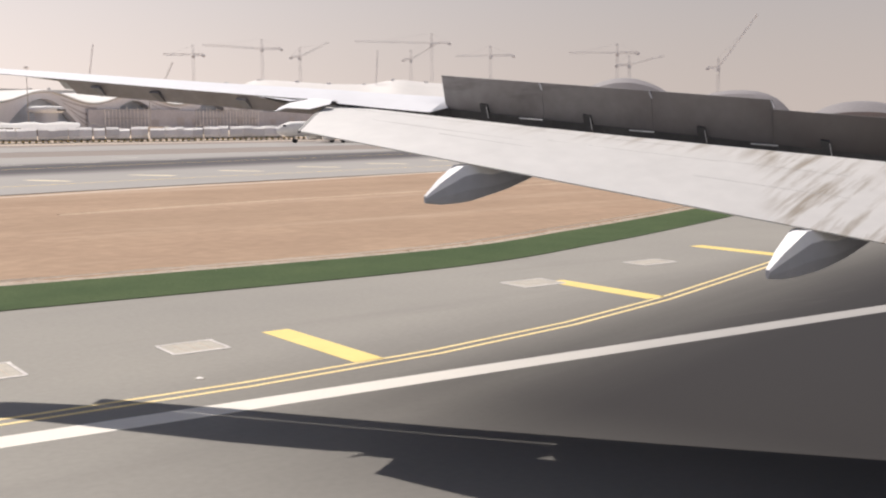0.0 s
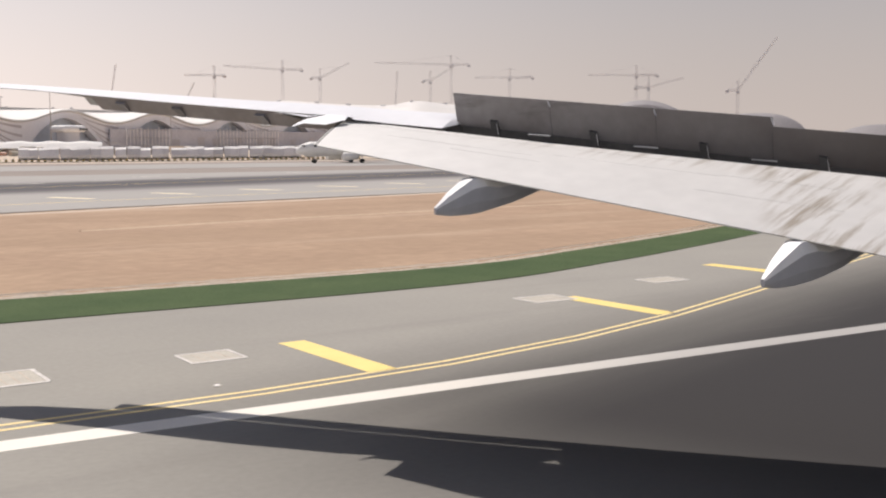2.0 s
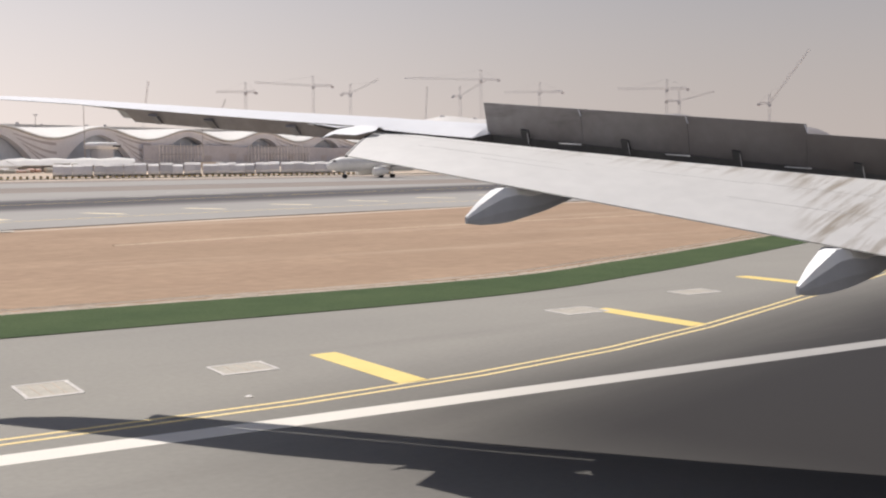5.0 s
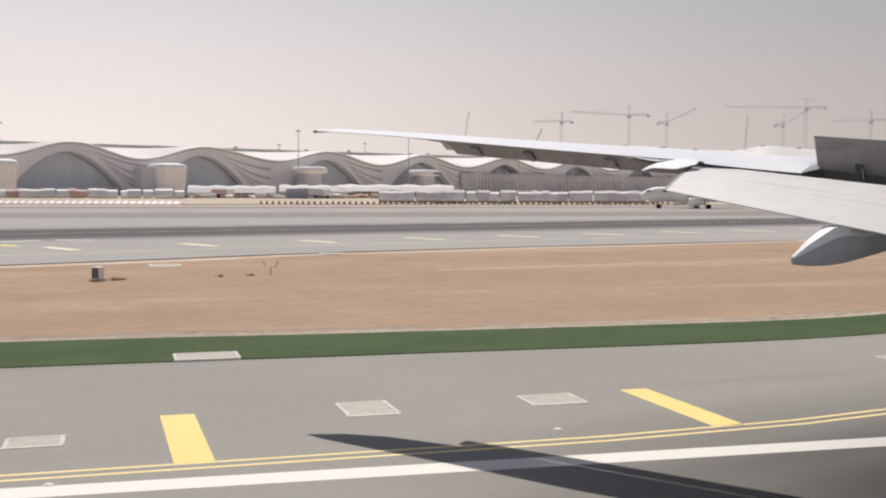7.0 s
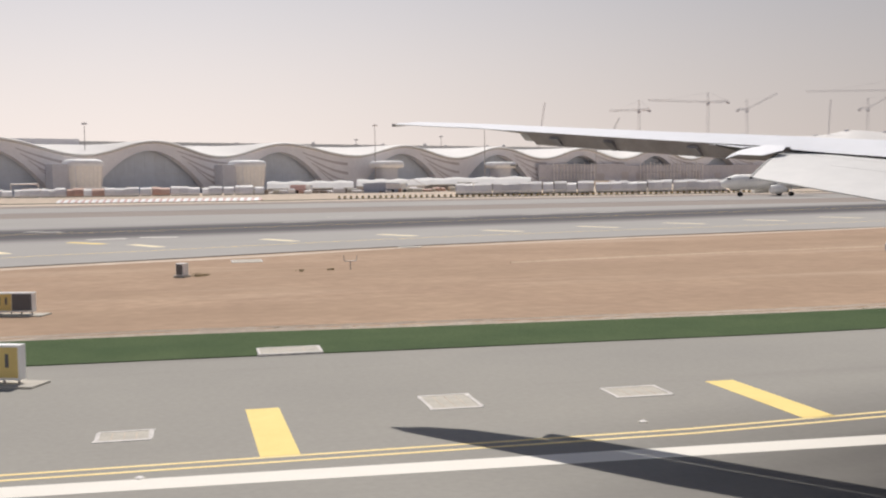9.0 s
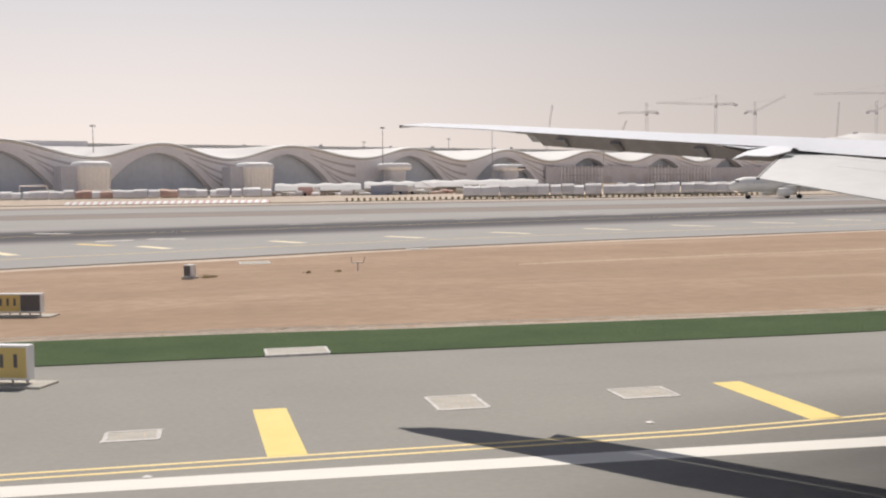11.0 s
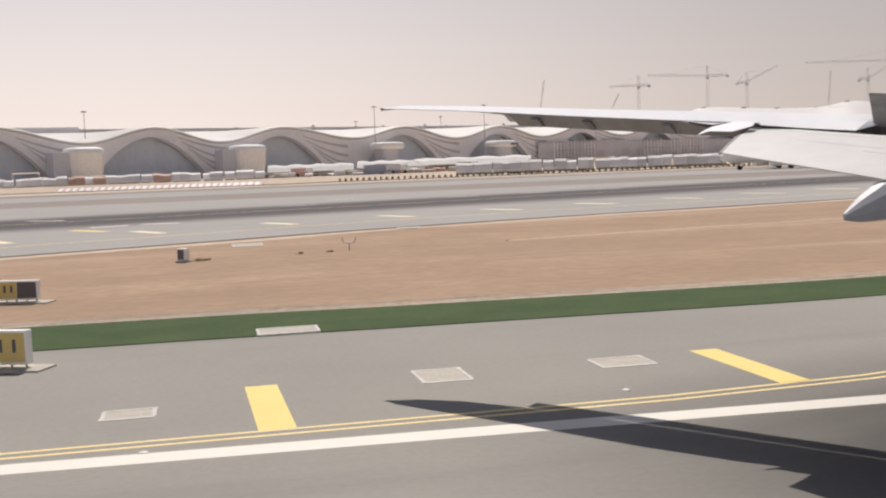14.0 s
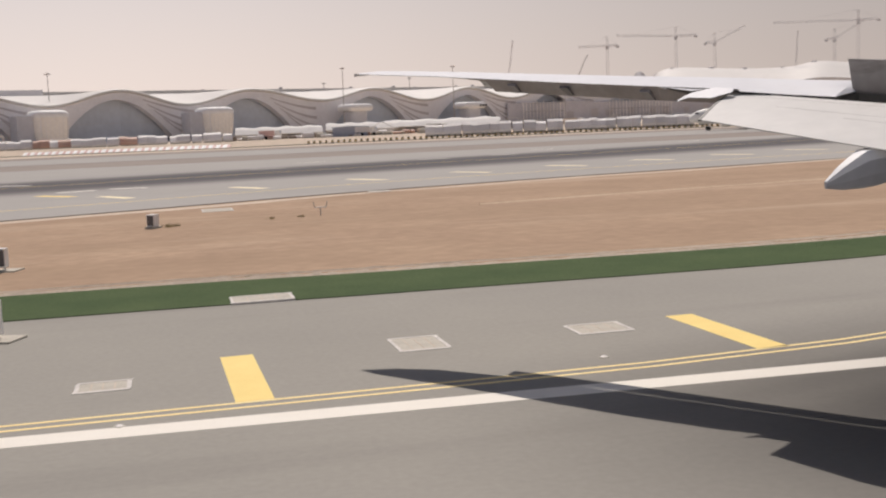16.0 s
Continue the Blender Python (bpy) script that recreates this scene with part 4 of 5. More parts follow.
# ---- works in front of the pier ----
def long_tent(a0, a1, dist, eave, ridge, depth):
    p0, p1 = Vector((*bearing(a0, dist), 0)), Vector((*bearing(a1, dist), 0))
    d = (p1 - p0).normalized()
    nrm = Vector((d.y, -d.x, 0))
    tnt = thing("works_tent", "long low white tent roof over the building works", "tent", "works tents")
    rows = []
    n = 14
    for i in range(n + 1):
        p = p0.lerp(p1, i / n)
        sag = 0.25 * math.sin(i * 1.7)
        rows.append([tuple(p + nrm * depth / 2 + Vector((0, 0, eave))), tuple(p + nrm * depth * 0.25 + Vector((0, 0, eave + (ridge - eave) * 0.7 + sag * 0.3))), tuple(p + Vector((0, 0, ridge + sag))),
                     tuple(p - nrm * depth / 2 + Vector((0, 0, eave))), tuple(p - nrm * depth / 2 + Vector((0, 0, eave - 0.3))), tuple(p + Vector((0, 0, ridge + sag - 0.25))), tuple(p + nrm * depth / 2 + Vector((0, 0, eave - 0.3)))])
    part("canopy", loft(rows), M["tent"], tnt, "sunlit white fabric roof")
    for i in range(0, n + 1, 2):
        p = p0.lerp(p1, i / n) + nrm * (depth / 2 - 0.3)
        part("post", rod((p.x, p.y, 0), (p.x, p.y, eave), 0.12, 0.12, 6), M["steel"], tnt)
    p, q = p0 - nrm * depth * 0.3, p1 - nrm * depth * 0.3
    part("back_wall", loft([[(v.x, v.y, 0), (v.x + 0.2, v.y + 0.2, 0), (v.x + 0.2, v.y + 0.2, eave - 0.2), (v.x, v.y, eave - 0.2)] for v in (p, q)]), M["facade_rib"], tnt, "pale board wall")


long_tent(3.9, 8.2, 378, 3.4, 5.6, 9)
long_tent(8.4, 12.0, 384, 3.8, 5.9, 10)
long_tent(11.6, 17.2, 388, 4.0, 6.1, 10)


def gable_hut(az, dist, w, h, rise, label, wall, roof):
    x, y = bearing(az, dist)
    g = thing("site_hut", label, "hut", "site huts", (x, y, 0), -az)
    part("hut_body", box((-w / 2, -3, 0), (w / 2, 3, h), 0.05), wall, g)
    part("roof", loft([[(-w / 2 - 0.4, yy, h), (0, yy, h + rise), (w / 2 + 0.4, yy, h), (w / 2 + 0.4, yy, h - 0.2), (0, yy, h + rise - 0.25), (-w / 2 - 0.4, yy, h - 0.2)] for yy in (-3.4, 3.4)]), roof, g)
    part("door", box((-0.6, -3.06, 0), (0.6, -2.99, 2.1)), M["brown"], g)


gable_hut(3.0, 374, 9, 3.2, 2.2, "small gabled beige site hut", M["brown"], M["tent"])
gable_hut(11.2, 372, 8, 3.6, 2.4, "small gabled cream site hut", M["pod"], M["tent"])
M["cabin_grey"] = mat("cabin_grey", (0.40, 0.42, 0.50), 0.7, 0, 0.06, 1.0, 0.2, 0.0)
gable_hut(9.6, 360, 11, 4.6, 0.3, "blue-grey flat-roofed site cabin on the bank", M["cabin_grey"], M["cabin_grey"])
gable_hut(17.8, 384, 11, 4.2, 1.6, "cream site hut with a low roof", M["brown"], M["roof_cream"])
gable_hut(19.6, 386, 9, 3.6, 1.8, "cream site hut with a low roof", M["brown"], M["roof_cream"])
gable_hut(23.0, 390, 7, 3.6, 1.6, "cream site hut with a low roof", M["brown"], M["roof_cream"])

# stacked white and orange hoarding blocks along the site
rng = random.Random(12)


def hoarding(az, dist, w, h, material, label):
    x = dist * math.sin(radians(az))
    near = az > 13                      # beside the works road they stand lower, on the slope
    y = kerb_y(x) + (8.0 if near else 17) + rng.uniform(-0.8, 0.8)
    g = thing("site_barrier", label, "barrier", "site hoardings", (x, y, SITE * 0.55 if near else SITE), -az + rng.uniform(-3, 3))
    part("body", loft([[(-w / 2, -1.2, 0), (w / 2, -1.2, 0), (w / 2, 1.5, 0), (-w / 2, 1.5, 0)], [(-w / 2, -1.15, h * 0.28), (w / 2, -1.15, h * (0.28 + rng.uniform(-0.06, 0.06))), (w / 2, 1.45, h * 0.42), (-w / 2, 1.45, h * 0.42)],
                       [(-w / 2 + 0.02, -0.1, h * 0.8), (w / 2 - 0.02, -0.1, h * 0.82), (w / 2 - 0.02, 1.4, h * 0.8), (-w / 2 + 0.02, 1.4, h * 0.8)],
                       [(-w / 2 + 0.05, 0.75, h), (w / 2 - 0.05, 0.75, h + rng.uniform(-0.1, 0.1)), (w / 2 - 0.05, 1.3, h), (-w / 2 + 0.05, 1.3, h)]]), material, g)
    part("ballast_rail", box((-w / 2 + 0.1, -1.34, 0), (w / 2 - 0.1, -1.19, 0.3), 0.03), M["concrete"], g)


az = -9.5
while az < 28.5:
    w = rng.uniform(2.2, 4.2)
    dist = 362 if az < 8 else 350
    if not (3.4 < az < 13.2):
        orange = (az < 2 and rng.random() < 0.30)
        hoarding(az, dist + rng.uniform(-2, 2), w, rng.uniform(2.3, 3.0) if az < 8 else rng.uniform(3.0, 3.6), M["plastic_orange"] if orange else M["plastic_white"],
                 "orange plastic site barrier on dusty ground" if orange else "dusty white plastic site barrier")
    az += math.degrees((w - rng.uniform(0.0, 0.08) + (rng.uniform(0.3, 1.5) if rng.random() < 0.07 else 0.0)) / dist)

# red and white chequered barriers, black and yellow posts
def wedge(x0, x1, h):
    """A low barrier block with a sloping front."""
    return loft([[(x, -2.3, 0), (x, -2.25, 0.15), (x, 0.1, h), (x, 0.6, h), (x, 0.6, 0)] for x in (x0, x1)])


def check_block(x, y, turn):
    g = thing("chequered_barrier", "low red and white plastic barrier block", "barrier", "chequered barriers", (x, y, 0), turn)
    part("white_half", wedge(-1.1, 0.10, 1.1), M["cap_white"], g, "white half")
    part("red_half", wedge(0.14, 0.95, 1.0), M["red"], g, "faded red half")
    return g


line0, line1 = Vector((-36, 346)), Vector((20, 331))
first = check_block(*line0, -15)
for i in range(1, 29):
    p = line0.lerp(line1, i / 28)
    copy_thing(first, pose(p.x, p.y, 0, 0, 0, -15))


def warning_post(x, y, turn):
    g = thing("warning_post", "squat black and yellow striped warning block", "barrier", "warning posts", (x, y, 0), turn)
    part("base", box((-0.42, -0.3, 0), (0.42, 0.3, 0.3), 0.05), M["black"], g, "black rubber base")
    part("block", box((-0.33, -0.22, 0.3), (0.33, 0.22, 1.0), 0.05), M["black"], g)
    part("stripe", box((-0.35, -0.24, 0.48), (0.35, 0.24, 0.68), 0.02), M["sign_yellow"], g, "yellow stripe")
    return g


line0, line1 = Vector((44, 335)), Vector((182, 318))
first = warning_post(*line0, -7)
for i in range(1, 80):
    p = line0.lerp(line1, i / 79)
    copy_thing(first, pose(p.x, p.y + 0.5 * math.sin(i * 0.9), 0, 0, 0, -7))
tagged(part("site_kerb", strip(KERB[:-1], 1.2, -0.06, 0.25), M["concrete"]), "pale concrete kerb before the works", "kerb", kind="structure")


# light masts
def light_mast(az, dist, h):
    x, y = bearing(az, dist)
    g = thing("light_mast", "tall thin grey apron light mast", "mast", "light masts", (x, y, 0), -az)
    part("pole", rod((0, 0, 0), (0, 0, h), 0.24, 0.12, 10), M["steel"], g)
    part("crown", rod((0, 0, h), (0, 0, h + 0.2), 0.45, 0.45, 12), M["steel"], g)
    for k in range(4):
        a = k * math.pi / 2 + 0.4
        part("floodlight", box((-0.3, -0.2, -0.25), (0.3, 0.2, 0.25), 0.05, Matrix.Translation((0.8 * math.cos(a), 0.8 * math.sin(a), h - 0.2))), M["facade_rib"], g)


for az_, dist, h in ((-4.8, 425, 27.5), (9.35, 470, 28.5), (14.9, 500, 29), (8.4, 560, 26), (2.3, 600, 26), (12.7, 560, 27), (20.5, 520, 22)):
    light_mast(az_, dist, h)


# site vehicles
def truck(az, dist, material, label, length=7.0):
    x, y = bearing(az, dist)
    g = thing("site_truck", label, "truck", "site vehicles", (x, y, SITE), -az)
    part("bed", box((-length / 2, -1.2, 1.0), (length / 2 - 2.2, 1.2, 2.8), 0.1), material, g)
    part("cab", box((length / 2 - 2.0, -1.2, 0.7), (length / 2, 1.2, 2.9), 0.25), M["jet_white"], g)
    part("windscreen", box((length / 2 - 0.6, -1.22, 1.9), (length / 2 - 0.1, 1.22, 2.6), 0.05), M["glass"], g)
    for wx in (-length / 2 + 1, -length / 2 + 2.2, length / 2 - 1.0):
        for wy in (-1.15, 1.15):
            part("wheel", rod((wx, wy - 0.15, 0.5), (wx, wy + 0.15, 0.5), 0.5, 0.5, 12), M["tyre"], g)


for az_, dist, k, label in ((-7.2, 372, "plastic_orange", "orange tipper truck on the site"), (-2.0, 374, "blue", "blue and white site truck"), (5.6, 358, "red", "red flatbed truck by the tents"),
                            (10.4, 358, "facade_rib", "grey site truck by a cabin"), (14.0, 366, "brown", "brown site truck by the tents"), (-4.4, 380, "plastic_white", "white site truck by a gate room"),
                            (20.9, 366, "pale_sand", "sand-coloured dusty site truck"), (26.5, 372, "jet_grey", "low dark service truck behind the barriers")):
    truck(az_, dist, M[k], label)


# pallets and bundles of building material on the bank, each under a sheet or bare
def material_stack(az, dist, w, h, material, label):
    x, y = bearing(az, dist)
    g = thing("material_stack", label, "building material", "material stacks", (x, y, SITE), -az + 12 * math.sin(az * 7))
    part("pallet", box((-w / 2, -1.0, 0), (w / 2, 1.0, 0.18), 0.03), M["brown"], g, "low timber pallet")
    part("load", loft([[(-w / 2, -0.95, 0.18), (w / 2, -0.95, 0.18), (w / 2, 0.95, 0.18), (-w / 2, 0.95, 0.18)], [(-w / 2 + 0.05, -0.95, h * 0.8), (w / 2 - 0.05, -0.9, h * 0.75), (w / 2 - 0.05, 0.9, h * 0.8), (-w / 2 + 0.05, 0.95, h * 0.8)],
                       [(-w * 0.38, -0.5, h), (w * 0.36, -0.5, h * 0.95), (w * 0.36, 0.5, h), (-w * 0.38, 0.5, h)]]), material, g)


rng = random.Random(31)
for k in range(34):
    material_stack(3.2 + 10.2 * k / 33 + rng.uniform(-0.1, 0.1), 357 + rng.uniform(-4, 6), rng.uniform(1.6, 4.0), rng.uniform(0.7, 1.9),
                   M[rng.choice(("facade_rib", "concrete", "pale_sand", "plastic_white", "brown", "dusty", "plastic_orange"))], "stack of building material on a pallet")
# portal frame beside a gate room
x, y = bearing(-7.6, 376)
g = thing("portal_frame", "white steel portal frame on the site", "frame", "", (x, y, 0), 7.6)
for a, b in (((-4, 0, 0), (-4, 0, 6)), ((4, 0, 0), (4, 0, 6)), ((-4, 0, 6), (4, 0, 6))):
    part("beam", rod(a, b, 0.2, 0.2, 6), M["plastic_white"], g)


# ---- tower cranes far behind ----
def lattice(bm, a, b, w, n, r):
    a, b = Vector(a), Vector(b)
    d = (b - a).normalized()
    u = d.cross(Vector((0, 0.3, 1)) if abs(d.z) < 0.9 else Vector((1, 0, 0))).normalized() * w / 2
    v = d.cross(u).normalized() * w / 2
    for q in (u + v, u - v, -u - v, -u + v):
        add_rod(bm, a + q, b + q, r, r, 4)
    for i in range(n):
        p0, p1 = a.lerp(b, i / n), a.lerp(b, (i + 1) / n)
        for q0, q1 in ((u + v, u - v), (u - v, -u - v), (-u - v, -u + v), (-u + v, u + v)):
            add_rod(bm, p0 + q0, p1 + q1, r * 0.7, r * 0.7, 3)


def tower_crane(az, el, jib_az, back, luff=0.0, dist=900):
    """Mast at az, its top at the angle el; the jib reaches to jib_az, or luffs upwards."""
    x, y = bearing(az, dist)
    h = dist * math.tan(radians(el)) + 5 - 8
    reach = dist * math.tan(radians(jib_az - az))
    g = thing("tower_crane", "hazy tower crane over a far building site", "crane", "tower cranes", (x, y, 0), -az)
    bm = bmesh.new()
    lattice(bm, (0, 0, 0), (0, 0, h), 1.9, 22, 0.10)
    part("mast", bm, M["crane"], g)
    part("cab", box((-1.2, -1.2, h - 2.2), (1.2, 1.2, h - 0.2), 0.2), M["crane"], g)
    bm = bmesh.new()
    lattice(bm, (0, 0, h), (0, 0, h + 8), 1.4, 4, 0.11)
    part("head", bm, M["crane"], g)
    bm = bmesh.new()
    lattice(bm, (0, 0, h + 0.5), (reach, 0, h + 0.5 + abs(reach) * luff), 1.2, 18, 0.065)
    part("jib", bm, M["crane"], g)
    bm = bmesh.new()
    lattice(bm, (0, 0, h + 0.5), (math.copysign(back, -reach), 0, h + 0.5), 1.4, 5, 0.11)
    part("counter_jib", bm, M["crane"], g)
    part("counterweight", box((math.copysign(back, -reach) - 1.2, -1, h - 1.4), (math.copysign(back, -reach) + 1.2, 1, h + 0.4), 0.1), M["crane"], g)
    bm = bmesh.new()
    add_rod(bm, (0, 0, h + 8), (reach * 0.7, 0, h + 1 + abs(reach) * 0.7 * luff), 0.05, 0.05, 3)
    add_rod(bm, (0, 0, h + 8), (math.copysign(back, -reach), 0, h + 1), 0.05, 0.05, 3)
    part("tie", bm, M["crane"], g)


for a in ((22.65, 3.85, 21.2, 8, 0.0), (26.0, 4.15, 23.1, 15, 0.06), (27.86, 3.75, 29.3, 7, 0.5), (33.4, 3.6, 34.7, 6, 0.6), (34.45, 4.4, 30.6, 14, 0.03),
          (37.4, 3.75, 35.6, 18, 0.0), (43.7, 3.8, 41.3, 16, 0.02), (44.3, 3.2, 46.0, 10, 0.25), (48.6, 3.0, 50.4, 8, 1.4)):
    tower_crane(*a)


def mobile_crane(az, e0, e1, lean, dist=860):
    x, y = bearing(az, dist)
    g = thing("mobile_crane", "slim crawler crane boom leaning over the site", "crane", "mobile cranes", (x, y, 0), -az)
    h = dist * math.tan(radians(e1)) + 5
    part("carrier", box((-4, -2, 0), (4, 2, 3.4), 0.3), M["crane"], g)
    part("counterweight", box((-5.5, -2, 1.5), (-3.5, 2, 4.5), 0.2), M["brown"], g)
    bm = bmesh.new()
    lattice(bm, (2, 0, 2.5), (2 + lean * 0.55, 0, h * 0.62), 1.3, 14, 0.10)
    lattice(bm, (2 + lean * 0.55, 0, h * 0.62), (2 + lean, 0, h), 0.9, 8, 0.11)
    part("boom", bm, M["crane"], g)


mobile_crane(17.3, 2.3, 3.85, 8)
mobile_crane(20.2, 2.0, 3.0, 20)
mobile_crane(31.4, 2.0, 3.6, 3)


# far domed roofs of the main terminal
def dome_roof(a0, a1, el, dist, label, material, power=2.2, swell=0.8):
    p0, p1 = Vector((*bearing(a0, dist), 0)), Vector((*bearing(a1, dist), 0))
    d = p1 - p0
    nrm = Vector((-d.y, d.x, 0)).normalized()
    top = dist * math.tan(radians(el)) + 5
    g = thing("domed_hall", label, "building", "far halls")
    rows = []
    for i in range(25):
        u = i / 24
        z = top * (max(0.0, 1 - abs(2 * u - 1) ** power)) ** swell
        p = p0 + d * u
        rows.append([tuple(p + Vector((0, 0, -1))), tuple(p + Vector((0, 0, z * 0.55))), tuple(p + nrm * 12 + Vector((0, 0, z * 0.88))), tuple(p + nrm * 40 + Vector((0, 0, z))), tuple(p + nrm * 90 + Vector((0, 0, z * 0.8))), tuple(p + nrm * 110 + Vector((0, 0, -1)))])
    part("roof", loft(rows, closed=False), material, g, smooth=True)


def hall_roof(profile, dist):
    """The main hall's long cream roof: its skyline by angle, sloping down towards the apron."""
    g = thing("terminal_hall", "long cream sloping roof of the main terminal hall", "building", "far halls")
    rows, skyline = [], smooth_line(profile, 5)
    for az_, el in skyline:
        z = (dist + 70) * math.tan(radians(el)) + 5
        at = [bearing(az_, dist + k) for k in (0, 0, 30, 70, 130, 130)]
        rows.append([(*q, zz) for q, zz in zip(at, (-1, z * 0.60, z * 0.84, z, z * 0.95, -1))])
    roof = part("roof", loft(rows), M["roof_cream"], g, smooth=True)
    for k in range(4, len(rows) - 4, 5):
        x, y, z = rows[k][3]
        part("roof_vent", box((-1.8, -1.0, -0.5), (1.8, 1.0, 0.35 + 0.15 * (k % 3)), 0.2, Matrix.Translation((x, y - 2, z))), M["facade"], roof)
    eave = [(Vector(r[1]) + Vector((0, -0.6, 0))) for r in rows]
    part("eave", loft([[tuple(q), tuple(q + Vector((0, -0.5, 0))), tuple(q + Vector((0, -0.5, 1.4))), tuple(q + Vector((0, 0.4, 1.8)))] for q in eave]), M["facade_rib"], g, "dark eave line")


hall_roof([(24.6, 1.3), (25.1, 1.95), (26.0, 2.14), (28.0, 2.02), (29.5, 1.93), (31.3, 1.92), (32.7, 2.12), (34.5, 1.95), (37.5, 1.8), (40.5, 1.6)], 800)
dome_roof(23.2, 25.2, 2.15, 790, "small grey dome beside the main hall", M["dome_grey"], 1.8, 0.7)
dome_roof(40.2, 47.8, 2.2, 800, "grey domed hall with its roof unfinished", M["dome_grey"], 1.9, 0.75)
dome_roof(46.6, 52.4, 1.48, 790, "grey domed hall with its roof unfinished", M["dome_grey"], 2.6, 0.6)
dome_roof(52.4, 58.0, 0.85, 820, "grey low domed hall far off", M["dome_grey"], 2.2, 0.7)


# ---- airliner on the far taxiway ----
def small_airliner(x, y, turn):
    g = thing("taxiing_airliner", "white twin-engined narrow airliner with a patterned tail", "aircraft", "", (x, y, 0), turn)
    rings = []
    for u, r, dz in ((0, 0.15, -0.5), (0.6, 0.8, -0.4), (1.8, 1.45, -0.15), (4.0, 1.95, 0), (7, 1.98, 0), (24, 1.98, 0), (29, 1.6, 0.3), (34, 0.85, 0.85), (37.3, 0.25, 1.2)):
        rings.append([(u, r * math.cos(a), 3.7 + dz + r * math.sin(a)) for a in [2 * math.pi * k / 20 for k in range(20)]])
    body = part("fuselage", loft(rings), M["jet_white"], g, smooth=True)
    part("cockpit_window", box((1.5, -1.3, 4.35), (2.4, 1.3, 4.85), 0.1), M["sign_black"], body)
    for i in range(26):
        part("cabin_window", box((6 + i * 0.9, -2.02, 4.0), (6.3 + i * 0.9, -1.9, 4.35)), M["jet_window"], body)
    for side in (-1, 1):
        wing_rings = []
        for yy, le, c, z, th in ((1.5, 12.0, 6.5, 2.9, 0.7), (6.5, 14.9, 4.0, 3.3, 0.4), (15.5, 19.8, 1.7, 4.2, 0.18), (16.6, 21.0, 1.2, 6.2, 0.1)):
            wing_rings.append([(le, side * yy, z), (le + c * 0.35, side * yy, z + th * 0.6), (le + c, side * yy, z), (le + c * 0.4, side * yy, z - th * 0.4)])
        part("wing", loft(wing_rings), M["jet_grey"], g, "grey swept wing with upturned tip")
        eng = part("engine", loft([[(u, side * 5.7 + r * math.cos(a), 1.75 + r * math.sin(a)) for a in [2 * math.pi * k / 16 for k in range(16)]] for u, r in ((11.0, 0.9), (11.4, 1.08), (13.2, 1.1), (14.6, 0.8), (15.4, 0.5))]), M["jet_white"], g, "white engine", smooth=True)
        part("pylon", box((12.5, side * 5.7 - 0.15, 2.6), (15.8, side * 5.7 + 0.15, 3.2)), M["jet_white"], eng)
        part("tailplane", loft([[(32.0, side * 0.6, 4.6), (35.0, side * 0.6, 4.6), (34, side * 0.6, 4.35)], [(34.6, side * 6, 5.0), (36.2, side * 6, 5.0), (35.5, side * 6, 4.9)]]), M["jet_white"], g)
    fin = part("fin", loft([[(29.5, -0.22, 5.2), (36.2, -0.05, 5.2), (36.2, 0.05, 5.2), (29.5, 0.22, 5.2)], [(34.6, -0.1, 11.6), (37.2, -0.03, 11.6), (37.2, 0.03, 11.6), (34.6, 0.1, 11.6)]]), M["jet_white"], g, "white fin with dark angular patches")
    for a, b, c, d in ((33.2, 7.6, 34.6, 8.6), (34.6, 9.2, 36.0, 10.4), (35.0, 7.2, 36.2, 8.0)):
        part("fin_patch", box((a, -0.26, b), (c, 0.26, d)), M["jet_grey"], fin)
    for wx, wy in ((5.2, 0), (17.4, 3.8), (17.4, -3.8)):
        part("gear_leg", rod((wx, wy, 0.5), (wx, wy, 2.4), 0.15), M["metal"], g)
        for k in (-0.4, 0.4):
            part("wheel", rod((wx, wy + k - 0.18, 0.55), (wx, wy + k + 0.18, 0.55), 0.55, 0.55, 14), M["tyre"], g)


small_airliner(134.4, 268.6, -6)


# ---- airfield signs ----
def taxi_sign(x, y, turn, width, height, label, split, bars, z=0.0):
    g = thing("taxiway_sign", label, "sign", "airfield signs", (x, y, z), turn)
    part("plinth", box((-width / 2 - 0.5, -0.5, -0.1), (width / 2 + 0.5, 0.5, 0.06), 0.02), M["concrete"], g, "pale concrete plinth")
    part("case", box((-width / 2, -0.17, 0.16), (width / 2, 0.17, 0.25 + height), 0.03), M["cap_white"], g, "white metal case")
    part("yellow_face", box((-width / 2 + 0.05, -0.185, 0.23), (-width / 2 + 0.05 + (width - 0.1) * split, -0.165, 0.19 + height), 0.004), M["sign_yellow"], g, "yellow sign face")
    if split < 1:
        part("dark_face", box((-width / 2 + 0.07 + (width - 0.1) * split, -0.185, 0.23), (width / 2 - 0.05, -0.165, 0.19 + height), 0.004), M["sign_black"], g, "dark sign face")
    for k in range(bars):
        u = -width / 2 + 0.05 + (width - 0.1) * split * (k + 0.75) / (bars + 0.5)
        part("letter_bar", box((u - 0.05, -0.195, 0.25 + height * 0.3), (u + 0.05, -0.186, 0.25 + height * 0.72)), M["sign_black"], g)
    n = max(3, int(width / 0.35))
    for k in range(n):
        u = -width / 2 + 0.12 + (width - 0.24) * k / (n - 1)
        part("foot", rod((u, 0, 0.05), (u, 0, 0.18), 0.035), M["steel"], g)


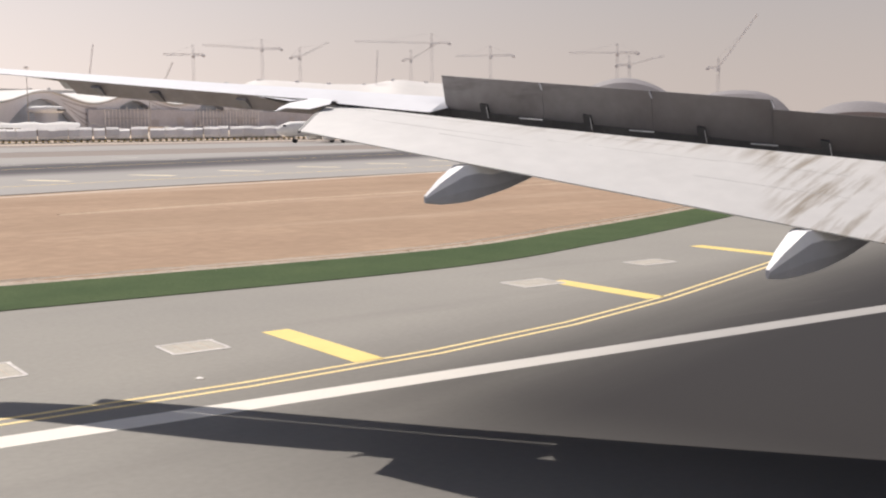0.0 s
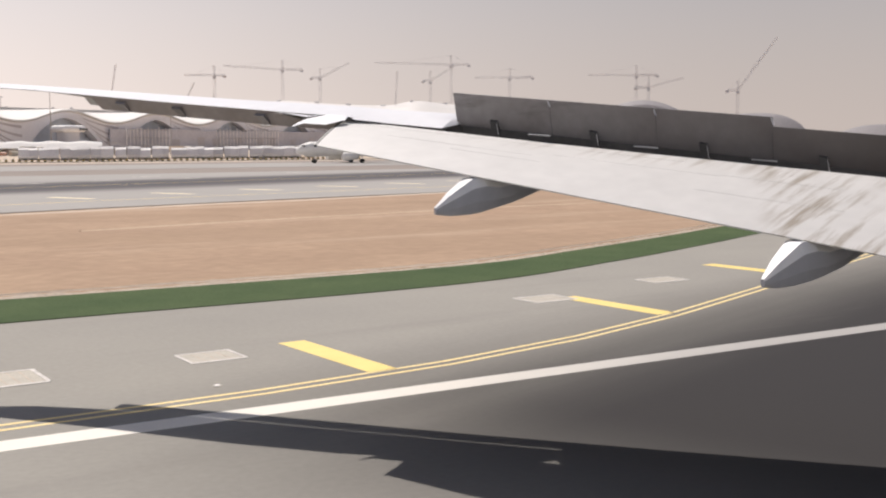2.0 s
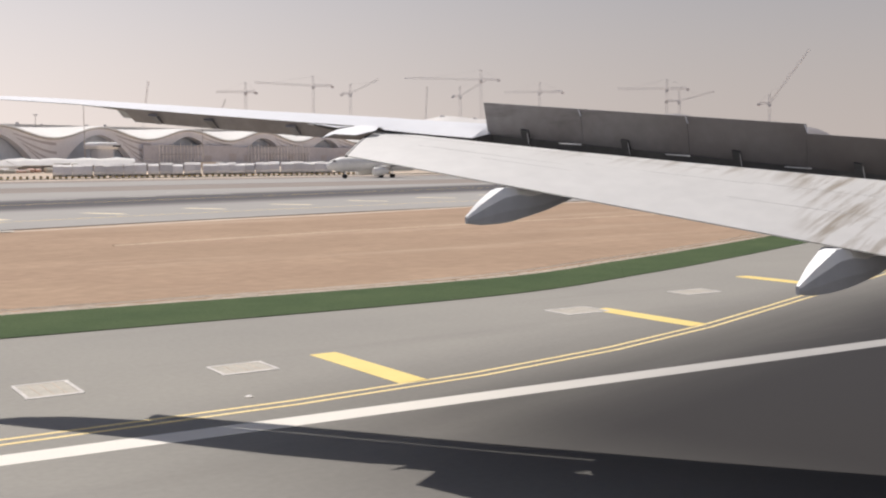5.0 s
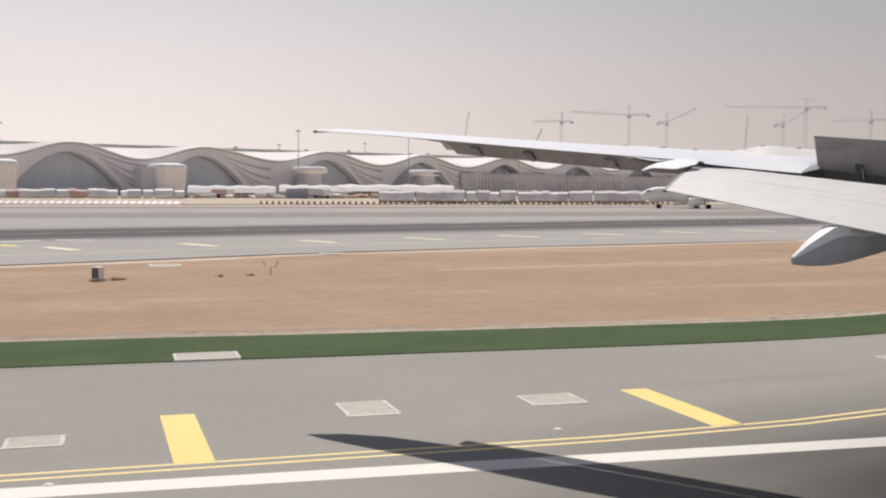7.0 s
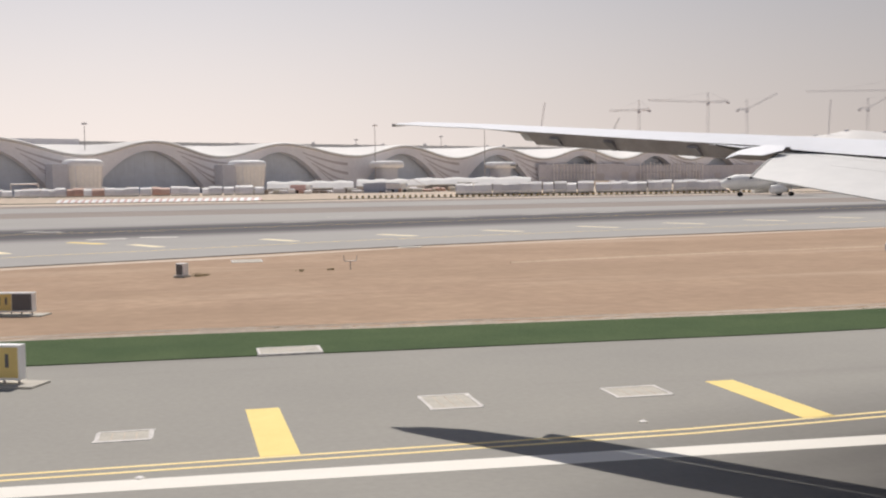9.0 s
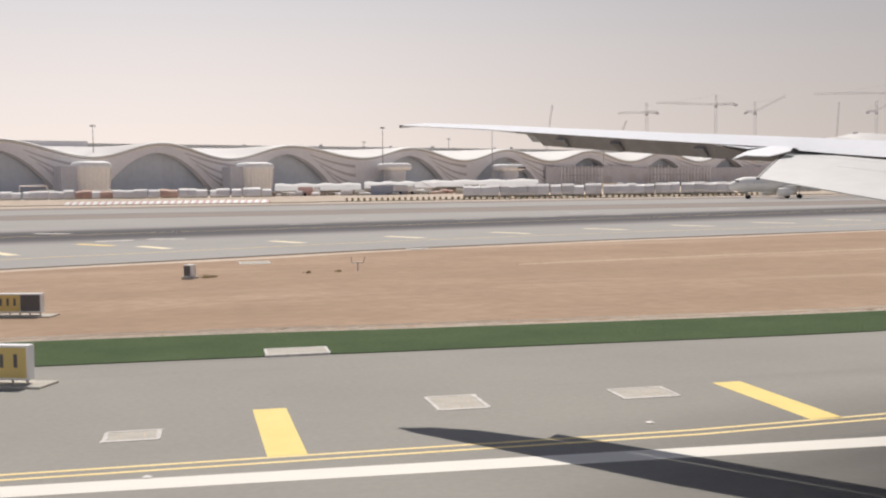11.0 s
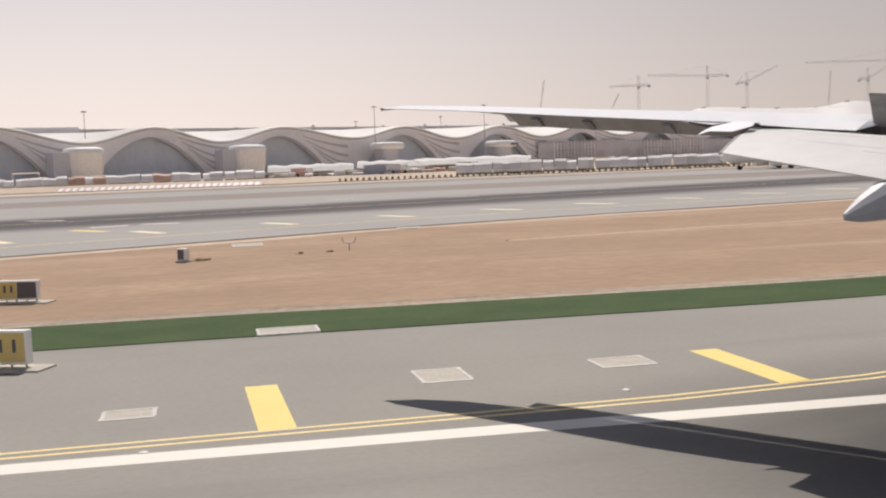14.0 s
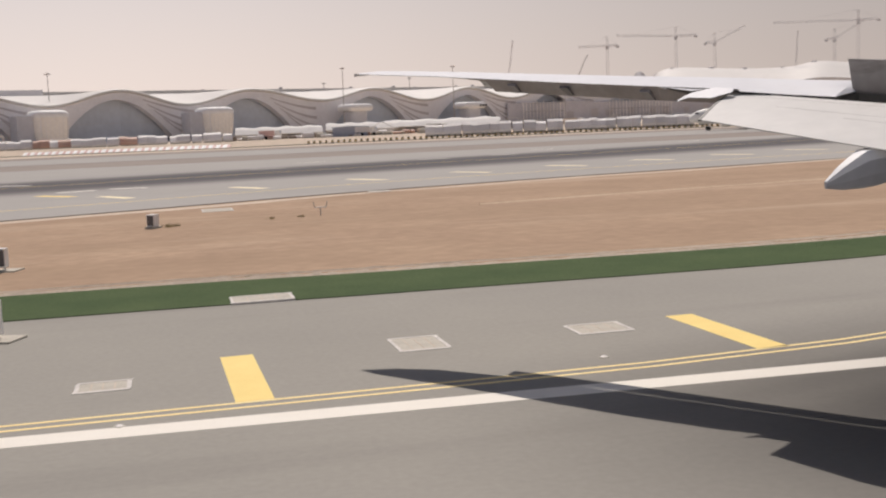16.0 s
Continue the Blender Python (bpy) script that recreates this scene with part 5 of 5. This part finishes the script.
taxi_sign(-4.95, 31.9, -22, 1.1, 0.85, "yellow lit taxiway sign on a concrete plinth", 1.0, 2)
taxi_sign(-7.3, 49.5, -18, 2.0, 0.72, "long yellow and black taxiway sign on a plinth", 0.55, 3, -0.06)
g = thing("distance_box", "small dark-faced distance board in a white case", "sign", "airfield signs", (-0.5, 66.5, -0.06), -38)
part("case", box((-0.27, -0.24, 0.1), (0.27, 0.24, 0.80), 0.03), M["cap_white"], g, "white metal case")
part("face", box((-0.22, -0.255, 0.16), (0.22, -0.235, 0.74)), M["sign_black"], g, "dark face")
part("foot", box((-0.4, -0.3, -0.1), (0.4, 0.3, 0.11), 0.02), M["concrete"], g)
g = thing("wind_gauge", "small forked metal gauge on a stem", "instrument", "", (9.5, 68.4, -0.06), 0)
part("stem", rod((0, 0, -0.1), (0, 0, 0.5), 0.04), M["steel"], g)
part("arm", rod((-0.35, 0, 0.5), (0.35, 0, 0.5), 0.03), M["steel"], g)
for k in (-0.35, 0.35):
    part("prong", rod((k, 0, 0.5), (k * 1.2, 0, 0.85), 0.03), M["steel"], g)


# dry tufts that grow in the blown sand along the taxiway
def scrub_tuft(x, y, size, seed):
    r = random.Random(seed)
    bm = bmesh.new()
    for k in range(70):
        a, lean, h = r.uniform(0, 6.28), r.uniform(0.1, 0.7) * size, r.uniform(0.25, 0.6) * size
        bx, by, w = r.gauss(0, 0.35) * size, r.gauss(0, 0.3) * size, 0.02 * size + 0.008
        vs = [bm.verts.new(q) for q in ((bx - w, by, -0.02), (bx + w, by, -0.02), (bx + lean * math.cos(a), by + lean * math.sin(a), h))]
        bm.faces.new(vs)
    ob = part("scrub_tuft", bm, M["scrub"])
    ob.location = (x, y, -0.06)
    tagged(ob, "low dry olive-brown scrub tuft in blown sand", "shrub", "scrub tufts")


M["scrub"] = mat("dry_scrub", (0.44, 0.37, 0.23), 0.9, 0, 0.2, 6.0, 1.0, 0.0, tint=(0.34, 0.30, 0.17), spec=0.1)
for k, (x, y, size) in enumerate(((0.35, 66.6, 0.45), (0.8, 66.9, 0.3), (6.4, 67.9, 0.3), (8.3, 68.2, 0.28), (3.0, 41.6, 0.14), (26.0, 40.1, 0.16))):
    scrub_tuft(x, y, size, 40 + k)
